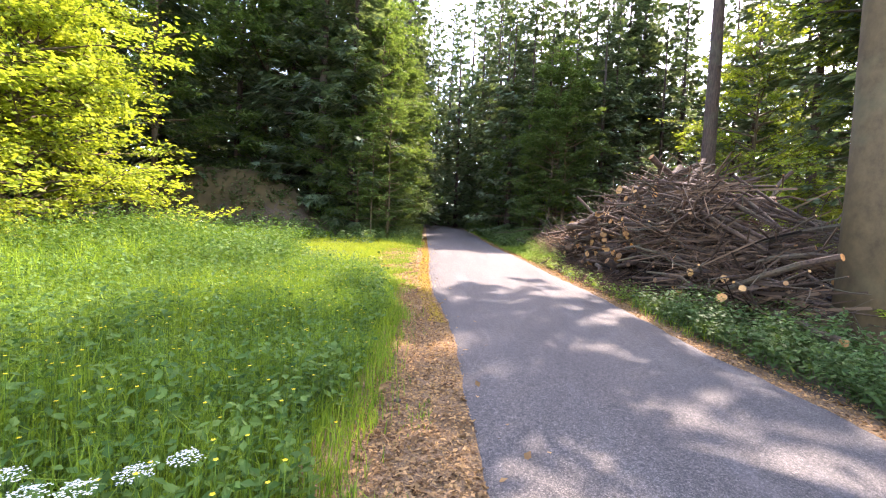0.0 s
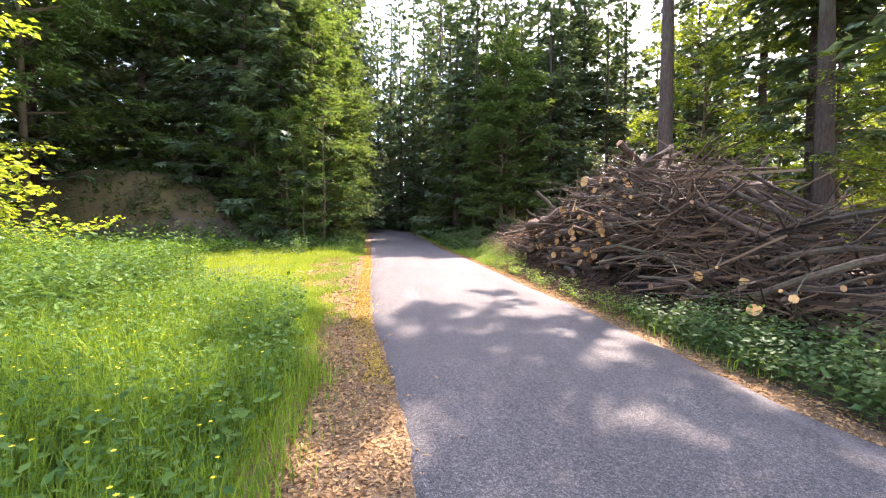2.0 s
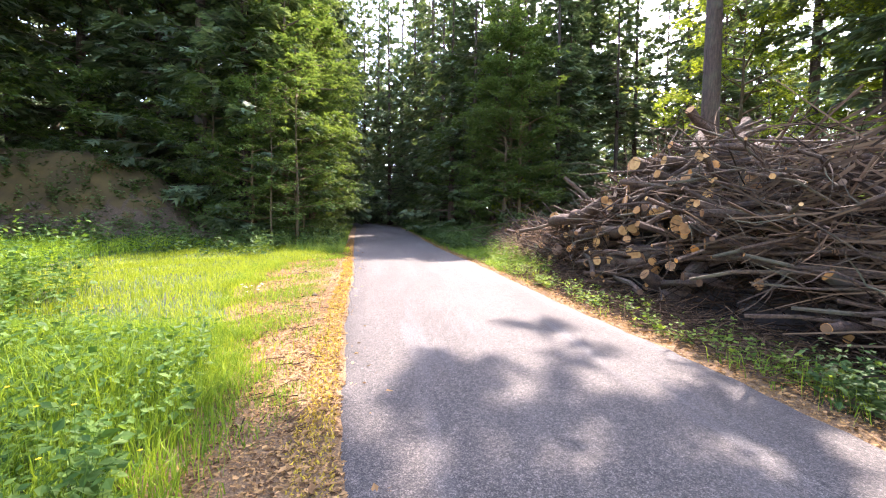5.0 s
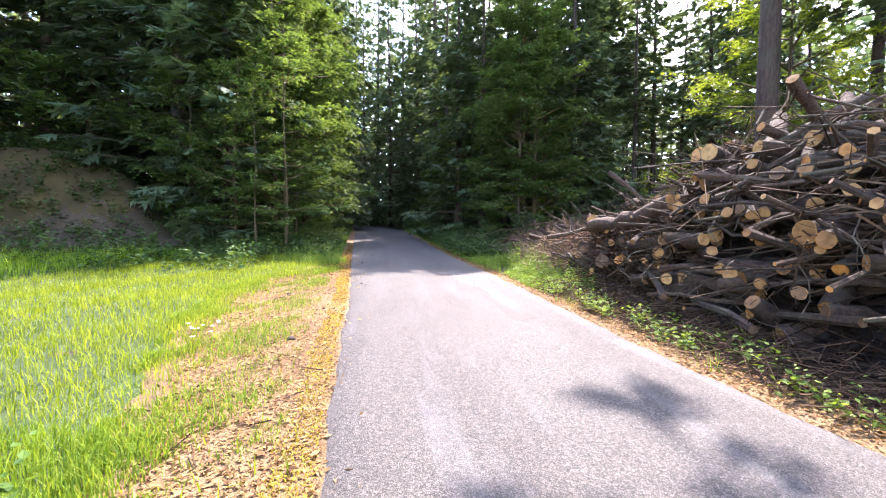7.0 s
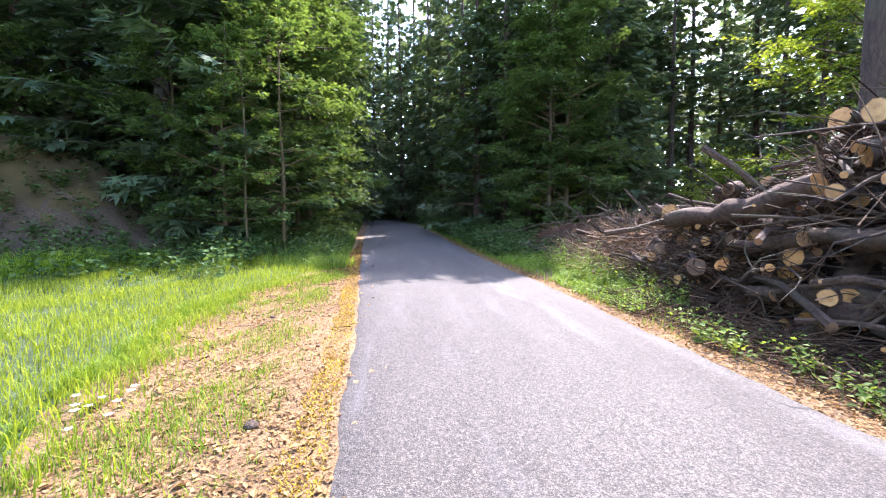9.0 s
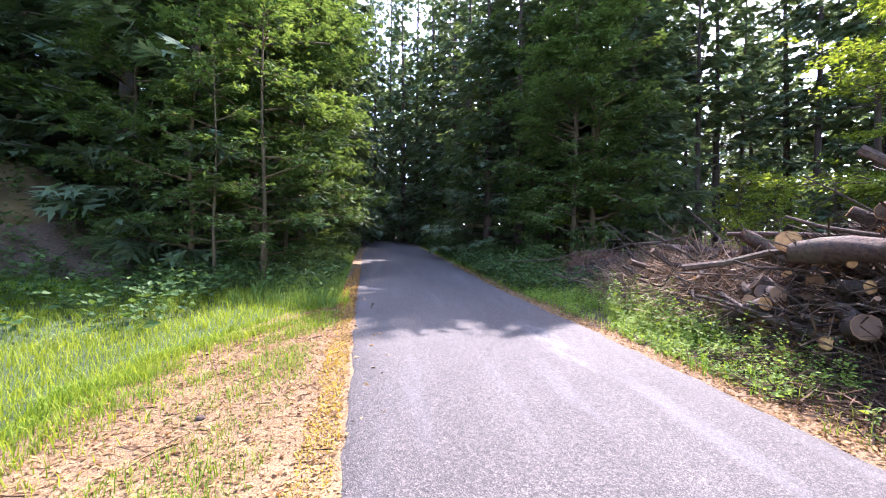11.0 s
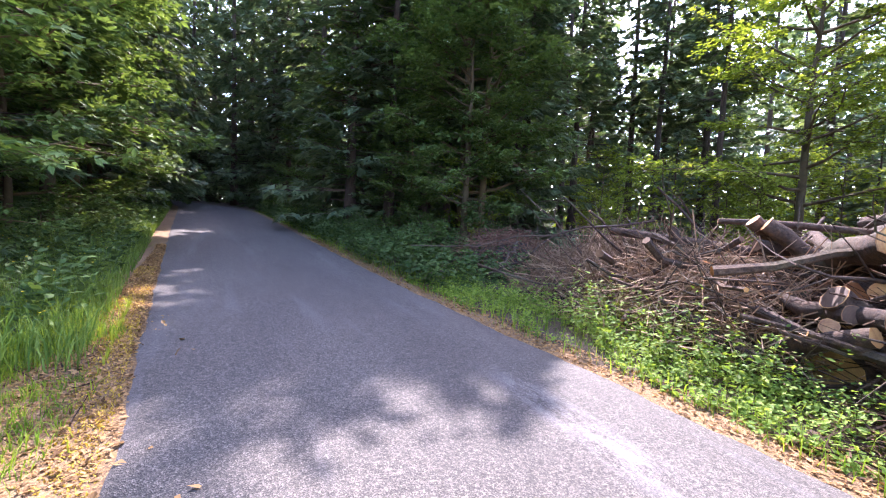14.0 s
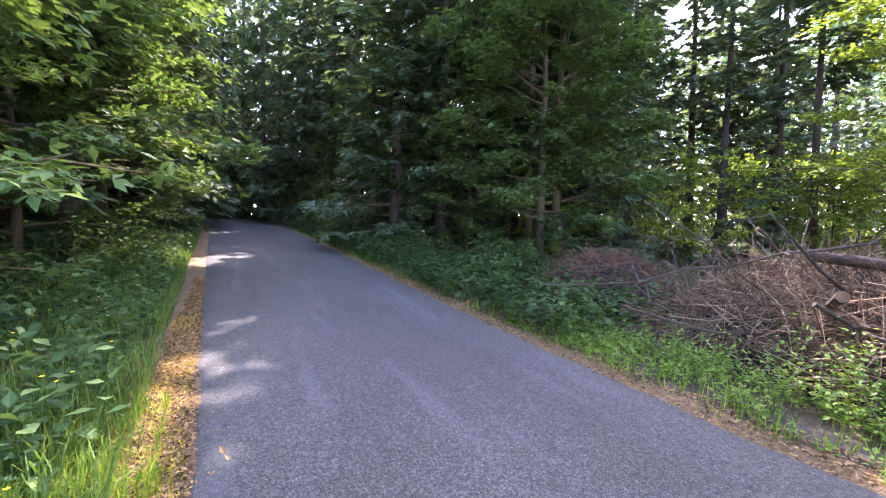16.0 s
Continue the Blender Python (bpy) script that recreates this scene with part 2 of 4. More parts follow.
def cut_material():
    m, t, b = material("fresh_cut_wood", 0.7)
    o = t.nodes.new("ShaderNodeObjectInfo")
    base = ramp(t, o.outputs["Random"], [(0, (0.09, 0.052, 0.026)), (0.25, (0.24, 0.125, 0.050)), (0.5, (0.46, 0.23, 0.065)), (0.85, (0.58, 0.34, 0.12)), (1, (0.62, 0.24, 0.035))])
    c = t.nodes.new("ShaderNodeTexCoord")
    w = t.nodes.new("ShaderNodeTexWave")
    w.wave_type, w.rings_direction = 'RINGS', 'X'
    w.inputs["Scale"].default_value, w.inputs["Distortion"].default_value = 14, 0.4
    t.links.new(c.outputs["Object"], w.inputs["Vector"])
    col = mixed(t, base, (0.82, 0.76, 0.68), ramp(t, w.outputs["Fac"], [(0.3, (0.5, 0.5, 0.5)), (0.8, (0, 0, 0))]), 'MULTIPLY')
    col = mixed(t, col, (0.5, 0.42, 0.36), ramp(t, noise_of(t, 9, 5), [(0.4, (0, 0, 0)), (0.7, (0.9, 0.9, 0.9))]), 'MULTIPLY')
    t.links.new(col, b.inputs["Base Color"])
    return m


cut_wood = cut_material()

# ---- the lie of the land ----
def bend(y):
    return -0.05 * np.maximum(y - 44.0, 0) ** 2


def road_left(y):
    drift = np.interp(y, [0, 3, 5.5, 6.5, 8, 11, 13, 15, 20, 28, 34], [0.05, 0.06, 0.10, 0.05, -0.07, -0.09, -0.05, 0.02, 0.01, 0.06, 0.08])
    return 0.35 - 0.055 * np.minimum(y, 30) - 0.042 * np.maximum(y - 30, 0) + bend(y) + drift


def road_right(y):
    drift = np.interp(y, [0, 4, 5.5, 8, 10, 11.5, 16, 18.5, 20, 23, 27, 36], [0.1, 0.08, -0.02, 0.04, 0.06, -0.06, -0.09, -0.12, -0.22, -0.33, -0.3, -0.2])
    return 3.68 - 0.026 * y + bend(y) + drift


def wobble(x, y):
    """A smooth unevenness in about +-1."""
    return (np.sin(x * 1.3 + 0.7 * np.sin(y * 0.9)) + np.sin(y * 1.1 + 1.3 * np.sin(x * 0.6)) + np.sin(x * 2.9 - y * 2.3)) / 3


def ground_z(x, y):
    x, y = np.asarray(x, float), np.asarray(y, float)
    yc = np.clip(y, -15, 70)
    z = -0.047 + 0.0468 * yc - 0.03 * np.clip(x, -9, 9)
    off = np.maximum(road_left(np.clip(y, -15, 50)) - 0.4 - x, x - road_right(np.clip(y, -15, 50)) - 0.4)
    z = z + np.clip(off / 3, 0, 1) * 0.10 * wobble(x, y)
    # the earth bank under the trees
    z = z + 3.2 * np.exp(-(((x + 12.0) / 4.8) ** 2) ** 1.6 - (((y - 23.6) / 2.4) ** 2) ** 1.3)
    return z


def sheet(name, xs, ys, lift, mat, label, cat, kind="structure"):
    X, Y = np.meshgrid(xs, ys)
    V = np.stack([X, Y, ground_z(X, Y) + lift], 2).reshape(-1, 3)
    w, T = len(xs), []
    for i in range(len(ys) - 1):
        for j in range(w - 1):
            p = i * w + j
            T += [(p, p + 1, p + w + 1), (p, p + w + 1, p + w)]
    return tagged(new(name, mesh_of(name, V, T, [mat], True)), label, cat, "", kind)


def strip(name, left, right, ys, n, lift, mat, label, cat, crown=0.0):
    V, T = [], []
    for y in ys:
        f = np.concatenate([[0], np.linspace(0.02, 0.98, n - 2), [1]])
        x = left(y) + (right(y) - left(y)) * f
        z = ground_z(x, np.full(n, y)) + lift + crown * 4 * f * (1 - f)
        z[0] -= lift + 0.02
        z[-1] -= lift + 0.02
        V += list(np.stack([x, np.full(n, y), z], 1))
    for i in range(len(ys) - 1):
        for j in range(n - 1):
            p = i * n + j
            T += [(p, p + 1, p + n + 1), (p, p + n + 1, p + n)]
    return tagged(new(name, mesh_of(name, V, T, [mat], True)), label, cat, "", "structure")


far = np.array([-2500, -1200, -300, -200, -140, -110, -90])
sheet("ground", np.concatenate([far, np.arange(-70, -20, 3), np.arange(-20, 20, 0.5), np.arange(20, 71, 3), -far[::-1]]),
      np.concatenate([far, np.arange(-40, -6, 3), np.arange(-6, 50, 0.5), np.arange(50, 92, 3), -far[::-1]]), 0.0, soil,
      "dark brown forest soil with leaf litter", "ground")


def ragged(y, a, s):
    return a * (np.sin(y * 2.7 + s) + np.sin(y * 6.1 + 2 * s) + 0.7 * np.sin(y * 13.7 + 3 * s)) / 2.7


strip("road", lambda y: road_left(y) + ragged(y, 0.03, 1), lambda y: road_right(y) + ragged(y, 0.04, 2), np.arange(-14, 66, 0.15), 14, 0.030, asphalt,
      "narrow grey asphalt forest road with a coarse worn surface", "road", 0.03)
WIDTHS = ([-14, 3, 7, 10, 13, 16, 17.5, 19, 20.5, 26, 66], [0.75, 0.8, 0.75, 1.0, 1.7, 1.95, 1.5, 0.8, 0.4, 0.12, 0.08])


def verge_width(y):
    return np.interp(y, *WIDTHS)


strip("verge_left", lambda y: road_left(y) - verge_width(y) - 0.25 + ragged(y, 0.10, 4), lambda y: road_left(y) + 0.25, np.arange(-14, 66, 0.2), 8, 0.012, verge_litter,
      "strip of reddish gravel, needles and dry leaf litter beside the asphalt", "verge")
strip("verge_right", lambda y: road_right(y) - 0.25, lambda y: road_right(y) + 0.30 + ragged(y, 0.10, 5), np.arange(-14, 66, 0.2), 5, 0.010, verge_litter,
      "narrow strip of dry leaf litter along the asphalt edge", "verge")


def meadow_far(y):
    return np.interp(y, [-14, 6, 12, 17, 20, 22.5], [-11.0, -11.0, -11.5, -10, -7.5, -2.0])


strip("meadow_ground", lambda y: meadow_far(y), lambda y: road_left(y) - verge_width(y) + 0.15 + ragged(y, 0.1, 4), np.arange(-14, 22.6, 0.3), 18, 0.006, turf,
      "green turf under the tall meadow grass", "meadow")

ang, rad = np.meshgrid(np.linspace(0, 2 * math.pi, 49)[:-1], np.linspace(0, 1, 16))
bx, by = -12.0 + 6.0 * rad * np.cos(ang), 23.4 + 3.4 * rad * np.sin(ang)
Vb = np.stack([bx, by, ground_z(bx, by) + 0.05 - 0.12 * rad ** 4 + 0.05 * wobble(bx * 2.2, by * 2.2)], 2).reshape(-1, 3)
Tb = [t for i in range(15) for j in range(48) for t in ((i * 48 + j, i * 48 + (j + 1) % 48, (i + 1) * 48 + (j + 1) % 48), (i * 48 + j, (i + 1) * 48 + (j + 1) % 48, (i + 1) * 48 + j))]
tagged(new("earth_bank", mesh_of("earth_bank", Vb, Tb, [bank_earth], True)), "bare olive-brown earth bank under the trees", "earth bank", "", "structure")

# ---- trees ----
def bent_line(p, d, length, n, droop, jitter):
    """Points of a limb from p along d, bending by droop."""
    P, d = [np.array(p, float)], np.array(d, float)
    for i in range(n):
        d = unit(d + np.array([0, 0, droop]) + rng.normal(0, jitter, 3))
        P.append(P[-1] + d * length / n)
    return np.array(P)


def trunk_line(h, lean=0.015):
    k = 9
    z = np.linspace(0, h, k)
    P = np.stack([np.cumsum(rng.normal(0, lean, k)), np.cumsum(rng.normal(0, lean, k)), z], 1)
    P[:, :2] -= P[0, :2]
    P[0, 2] = -0.25
    return P


def along(P, z):
    return np.array([np.interp(z, P[:, 2], P[:, 0]), np.interp(z, P[:, 2], P[:, 1]), z])


def spruce(h, r, start, reach, low_dead=0, dense=0.8, fat=1.0, fingers=5):
    """A spruce: trunk, drooping limbs and hanging sprays of needles."""
    thing = new("spruce_tree")
    P = trunk_line(h)
    R = r * (1 - np.linspace(0, 0.94, len(P)))
    R[0] *= 1.35
    V, T, _ = tube(P, R, 10)
    part("trunk", mesh_of("trunk", V, T, [spruce_bark], True), thing)
    wood, SP, SD, SN, SL = Soup(), [], [], [], []
    z = start
    while z < h - 0.3:
        f = (z - start) / (h - start)
        length = reach * ((1 - f) ** 0.75) * (0.65 + 0.35 * min(1, f * 6 + 0.4)) + 0.25
        for k in range(rng.integers(4, 7)):
            a = rng.uniform(0, 2 * math.pi)
            ll = length * rng.uniform(0.65, 1.1)
            d = np.array([math.cos(a), math.sin(a), 0.25 - 0.35 * (1 - f)])
            L = bent_line(along(P, z + rng.uniform(-0.2, 0.2)), d, ll, 4, 0.02, 0.05)
            if ll > (0.9 if fingers > 3 else 2.2):
                v, t, _ = tube(L[::2], np.linspace(0.03 * (ll / 3) + 0.006, 0.004, 3), 3, False)
                wood.add(v, t)
            n = int(dense * (5 + 9 * ll))
            s = rng.uniform(0.12, 1.0, n) ** 0.8
            q = np.stack([np.interp(s * 4, np.arange(5), L[:, i]) for i in range(3)], 1)
            side = np.array([-math.sin(a), math.cos(a), 0])
            sg = np.where(rng.random(n) < 0.5, -1, 1)[:, None]
            D = np.array([math.cos(a), math.sin(a), 0]) * 0.75 + side * sg * rng.uniform(0.3, 1.1, (n, 1)) + np.array([0, 0, -1]) * rng.uniform(0.1, 0.75, (n, 1))
            SP.append(q)
            SD.append(D)
            SN.append(np.array([0, 0, 1.0]) + rng.normal(0, 0.35, (n, 3)))
            SL.append((0.30 + 0.16 * ll) * rng.uniform(0.6, 1.25, n) * (1.15 - 0.4 * s))
        z += rng.uniform(0.30, 0.5) * (1 + 0.25 * reach / 3)
    for k in range(low_dead):
        a, zz = rng.uniform(0, 6.28), rng.uniform(1.6, start + 0.5)
        L = bent_line(along(P, zz), np.array([math.cos(a), math.sin(a), -0.1]), rng.uniform(0.5, 1.8), 3, -0.06, 0.1)
        v, t, _ = tube(L, np.linspace(0.016, 0.004, 4), 3, False)
        wood.add(v, t)
    tagged(part("limb", wood.mesh("limb", [spruce_bark]), thing), kind="stuff")
    q, D, N, L = np.concatenate(SP), unit(np.concatenate(SD)), np.concatenate(SN), np.concatenate(SL)
    # each spray is a row of narrow fingers either side of its twig
    soup = Soup()
    S = unit(np.cross(D, N))
    for f, sgn in ((0.0, 0), (0.15, 1), (0.25, -1), (0.5, 1), (0.6, -1))[:fingers]:
        dd = D + S * sgn * 0.75
        ln = L * (1 - 0.6 * f) * (1 if sgn == 0 else 0.6)
        v0 = q + D * (L * f)[:, None]
        w = S if sgn == 0 else unit(np.cross(dd, N))
        ww = (0.050 + 0.05 * ln)[:, None] * fat
        V = np.stack([v0 + dd * (ln * 0.25)[:, None] - w * ww, v0 + dd * ln[:, None], v0 + dd * (ln * 0.25)[:, None] + w * ww, v0], 1).reshape(-1, 3)
        T = (np.array([[3, 0, 1], [3, 1, 2]])[None] + np.arange(len(q))[:, None, None] * 4).reshape(-1, 3)
        soup.add(V, T)
    part("crown", soup.mesh("crown", [needle_green]), thing, "drooping dark green needle branches")
    return tagged(thing, "", "tree")


def broadleaf(name, h, r, first, spread, n_limbs, n_leaves, leaf, size, bark, up=0.35, skew=(0, 0), flat=0.5, lean=0.03, lobes=False):
    """A broadleaf tree or shrub: trunk, branching limbs and layered leaves at the twigs."""
    thing = new(name)
    P = trunk_line(h, lean)
    P[:, 0] += skew[0] * (P[:, 2] / h) ** 2
    P[:, 1] += skew[1] * (P[:, 2] / h) ** 2
    R = r * (1 - np.linspace(0, 0.93, len(P)))
    R[0] *= 1.3
    V, T, _ = tube(P, R, 12)
    part("trunk", mesh_of("trunk", V, T, [bark], True), thing)
    wood, tips = Soup(), []
    for i in range(n_limbs):
        f = (i + rng.random()) / n_limbs
        z = first + (h * 0.97 - first) * f
        a = i * 2.4 + rng.normal(0, 0.5)
        ll = spread * (1 - 0.65 * f ** 1.5) * rng.uniform(0.65, 1.1)
        L = bent_line(along(P, z), np.array([math.cos(a), math.sin(a), up + 0.5 * f]), ll, 5, 0.0, 0.12)
        v, t, _ = tube(L, np.linspace(min(0.4 * r, 0.012 + 0.018 * ll), 0.006, 6), 4, False)
        wood.add(v, t)
        for k in range(int(3 + 2.2 * ll)):
            s = rng.uniform(0.25, 1.0)
            q = np.array([np.interp(s * 5, np.arange(6), L[:, c]) for c in range(3)])
            b = a + rng.choice([-1, 1]) * rng.uniform(0.3, 1.2)
            K = bent_line(q, np.array([math.cos(b), math.sin(b), rng.uniform(-0.1, 0.35)]), (0.25 + 0.33 * ll) * rng.uniform(0.6, 1.2), 3, -0.03, 0.1)
            v, t, _ = tube(K[[0, 3]], np.array([0.012, 0.003]), 3, False)
            wood.add(v, t)
            tips.append(K)
    tagged(part("limb", wood.mesh("limb", [bark]), thing), kind="stuff")
    tips = np.array(tips)
    idx, s = rng.integers(0, len(tips), n_leaves), rng.uniform(0.4, 3, n_leaves)
    i0 = np.minimum(s.astype(int), 2)
    q = tips[idx, i0] + (tips[idx, i0 + 1] - tips[idx, i0]) * (s - i0)[:, None]
    d = tips[idx, 3] - tips[idx, 0]
    q = q + rng.normal(0, 0.1, (n_leaves, 3)) * np.array([1.6, 1.6, 0.7]) * (size * 6)
    D = unit(d) + rng.normal(0, 0.7, (n_leaves, 3)) * np.array([1, 1, 0.4]) + np.array([0, 0, -0.25])
    N = np.array([0, 0, 1.0]) + rng.normal(0, flat, (n_leaves, 3))
    ln = size * rng.uniform(0.6, 1.3, n_leaves)
    V, T = lobed(q, D, N, ln) if lobes else leaves(q, D, N, ln, ln * rng.uniform(0.55, 0.8, n_leaves), 0.15)
    part("crown", mesh_of("crown", V, T, [leaf]), thing, "layered light green leaves")
    return tagged(thing, "", "tree")


STOCK = {}


def plant(kind, x, y, s=1.0, label="", group="", turn=None, tall=1.0):
    """A tree of the kind, at a place, with its own turn and size; the first is built, the rest are copies."""
    own = random.Random(round(x * 100) * 7919 + round(y * 100))
    turn = own.uniform(0, 360) if turn is None else turn
    m = pose(x, y, float(ground_z(x, y)) - 0.02, own.gauss(0, 0.6), own.gauss(0, 0.6), turn) @ Matrix.Diagonal((s, s, s * tall, 1))
    global rng
    if kind not in STOCK:
        kept, rng = rng, np.random.default_rng(100 + list(MAKE).index(kind))
        ob = STOCK[kind] = MAKE[kind]()
        rng = kept
        ob.matrix_world = m
    else:
        ob = STOCK[kind].copy()
        scene.collection.objects.link(ob)
        ob.matrix_world = m
        for c in STOCK[kind].children:
            k = c.copy()
            scene.collection.objects.link(k)
            k.parent = ob
    tagged(ob, label, "", group)
    return ob


MAKE = {
    "skirted": lambda: spruce(24, 0.26, 0.5, 3.6, 0, 0.78, 0.9),
    "skirted_b": lambda: spruce(19, 0.22, 0.7, 3.2, 0, 0.58, 1.05, 5),
    "high": lambda: spruce(25, 0.24, 3.6, 3.0, 14, 0.36, 1.45, 4),
    "far_high": lambda: spruce(25, 0.24, 3.0, 3.0, 4, 0.25, 2.2, 3),
    "far_bare": lambda: spruce(27, 0.25, 8.0, 2.8, 6, 0.24, 2.2, 3),
    "bare": lambda: spruce(27, 0.27, 9.5, 3.0, 26, 0.5, 1.2, 5),
    "wide_top": lambda: spruce(32, 0.33, 17.0, 4.0, 30, 0.42, 1.1, 5),
    "thin": lambda: spruce(20, 0.15, 7.0, 2.0, 20, 0.5, 1.2, 5),
    "young": lambda: spruce(8, 0.10, 0.4, 1.9),
    "beech_big": lambda: broadleaf("beech_tree", 24, 0.38, 6.5, 6.5, 40, 11000, beech_green, 0.20, beech_bark, 0.3),
    "beech_tall": lambda: broadleaf("beech_tree", 26, 0.33, 9.5, 4.2, 44, 6500, beech_green, 0.20, spruce_bark, 0.2),
    "beech_bright": lambda: broadleaf("beech_tree", 12, 0.14, 2.2, 4.2, 38, 17000, beech_green, 0.13, beech_bark, 0.12, (0, 0), 0.28),
    "maple": lambda: broadleaf("maple_tree", 13, 0.14, 1.8, 3.2, 40, 9000, maple_green, 0.17, beech_bark, 0.15, (0, 0), 0.35, 0.03, True),
    "maple_low": lambda: broadleaf("maple_tree", 8, 0.09, 0.6, 2.4, 30, 6500, maple_green, 0.145, beech_bark, 0.12, (0, 0), 0.35, 0.03, True),
    "sapling": lambda: broadleaf("maple_sapling", 7.5, 0.055, 1.2, 1.5, 22, 2200, maple_green, 0.14, beech_bark, 0.1, (0, 0), 0.3, 0.03, True),
    "under": lambda: broadleaf("beech_sapling", 4.5, 0.045, 0.5, 1.7, 20, 2600, beech_green, 0.13, beech_bark, 0.15),
    "hazel": lambda: broadleaf("hazel_bush", 5.2, 0.07, 0.15, 3.3, 60, 22000, hazel_green, 0.12, beech_bark, 0.45),
    "shrub": lambda: broadleaf("elder_shrub", 2.0, 0.03, 0.1, 1.1, 16, 1500, bramble_green, 0.13, beech_bark, 0.3),
}

DARK_EDGE = "dark green spruce with branches hanging to the ground"
INNER = "tall spruce with a bare lower trunk among others"
# the edge of the wood beyond the meadow
for x, y, k, s in ((-5.3, 24.2, "skirted", 0.95), (-7.4, 25.2, "skirted", 1.05), (-9.8, 26.6, "skirted_b", 1.1), (-13.5, 27.5, "skirted", 1.0), (-15.8, 23.5, "skirted_b", 1.1), (-10.4, 28.5, "skirted_b", 1.2),
                   (-18.5, 19.0, "skirted", 0.9), (-20.5, 13.5, "skirted_b", 1.1), (-6.0, 31.0, "skirted", 1.1), (-4.6, 35.5, "skirted", 0.9), (-4.9, 41.0, "skirted_b", 1.1),
                   (-8.5, 32.5, "skirted_b", 1.3), (-12.0, 33.5, "skirted_b", 1.35), (-15.5, 34.0, "skirted_b", 1.3), (-20.0, 36.0, "skirted_b", 1.4), (-26.0, 29.0, "skirted_b", 1.4), (-27.0, 19.0, "skirted_b", 1.4), (-26.0, 11.0, "skirted_b", 1.3), (-8.5, 39.0, "skirted_b", 1.3),
                   (-22.5, 24.0, "skirted", 1.1), (-18.0, 30.0, "skirted", 1.1), (-22.0, 6.0, "skirted", 1.0)):
    plant(k, x, y, s, DARK_EDGE, "spruces at the edge of the wood")
for x, y, k, s in ((-3.7, 24.2, "maple", 0.95), (-3.2, 27.5, "maple", 0.9), (-3.6, 31.5, "maple", 1.0), (-14.6, 21.5, "maple", 1.15), (-5.9, 27.4, "maple", 1.2), (-4.4, 28.8, "maple", 1.3), (-11.5, 27.0, "maple", 1.5), (-17.0, 25.0, "maple", 1.4), (-15.0, 17.5, "maple", 1.1), (-9.0, 28.6, "maple", 1.45),
                   (-17.5, 12.5, "maple", 1.0)):
    plant(k, x, y, s, "leafy green maple at the edge of the spruce wood", "maples at the edge of the wood")
for x, y, s in ((-4.6, 22.4, 0.8), (-3.4, 29.0, 0.75), (-6.2, 23.4, 0.8), (-3.3, 25.8, 0.8), (-3.1, 23.0, 0.6), (-17.5, 18.0, 0.9), (-16.6, 15.6, 0.7), (-3.6, 33.5, 0.9), (-3.9, 37.0, 0.9), (-16.0, 14.0, 0.9)):
    plant("maple_low", x, y, s, "low young maple with leaves down to the ground", "young maples")
plant("sapling", -2.85, 21.9, 1.0, "slender pale-stemmed maple sapling at the wood's edge", "saplings")
plant("sapling", -3.6, 21.2, 0.7, "small maple sapling in front of dark spruces", "saplings")
plant("hazel", -11.0, 11.0, 1.22, "bright sunlit green hazel bush beside the meadow", "hazel bushes")
plant("hazel", -11.2, 7.4, 1.05, "bright sunlit green hazel bush beside the meadow", "hazel bushes")
plant("hazel", -9.3, 7.0, 0.6, "bright sunlit green hazel bush beside the meadow", "hazel bushes")
plant("hazel", -9.4, 5.2, 0.7, "bright sunlit green hazel bush beside the meadow", "hazel bushes")
plant("under", 7.1, 5.8, 0.6, "young beech with thin sunlit leaves beside the large beech", "young beeches")
plant("beech_bright", -13.0, 9.6, 1.25, "sunlit yellow-green beech behind the hazel bush", "")
plant("beech_bright", -12.6, 12.2, 0.95, "sunlit beech with layered yellow-green leaves", "bright beeches")

for x, y, s in ((7.5, 27.2, 0.92), (7.3, 28.2, 1.02), (6.5, 26.6, 0.75), (5.9, 33.6, 0.95), (8.4, 36.4, 1.0)):
    plant("maple", x, y, s, "leafy maple among the spruces beside the road", "maples in the wood")
for x, y, s in ((5.3, 38.6, 0.8), (12.4, 31.4, 0.9), (6.0, 29.6, 0.7), (4.9, 43.0, 0.9)):
    plant("maple_low", x, y, s, "low young maple with leaves down to the ground", "young maples")

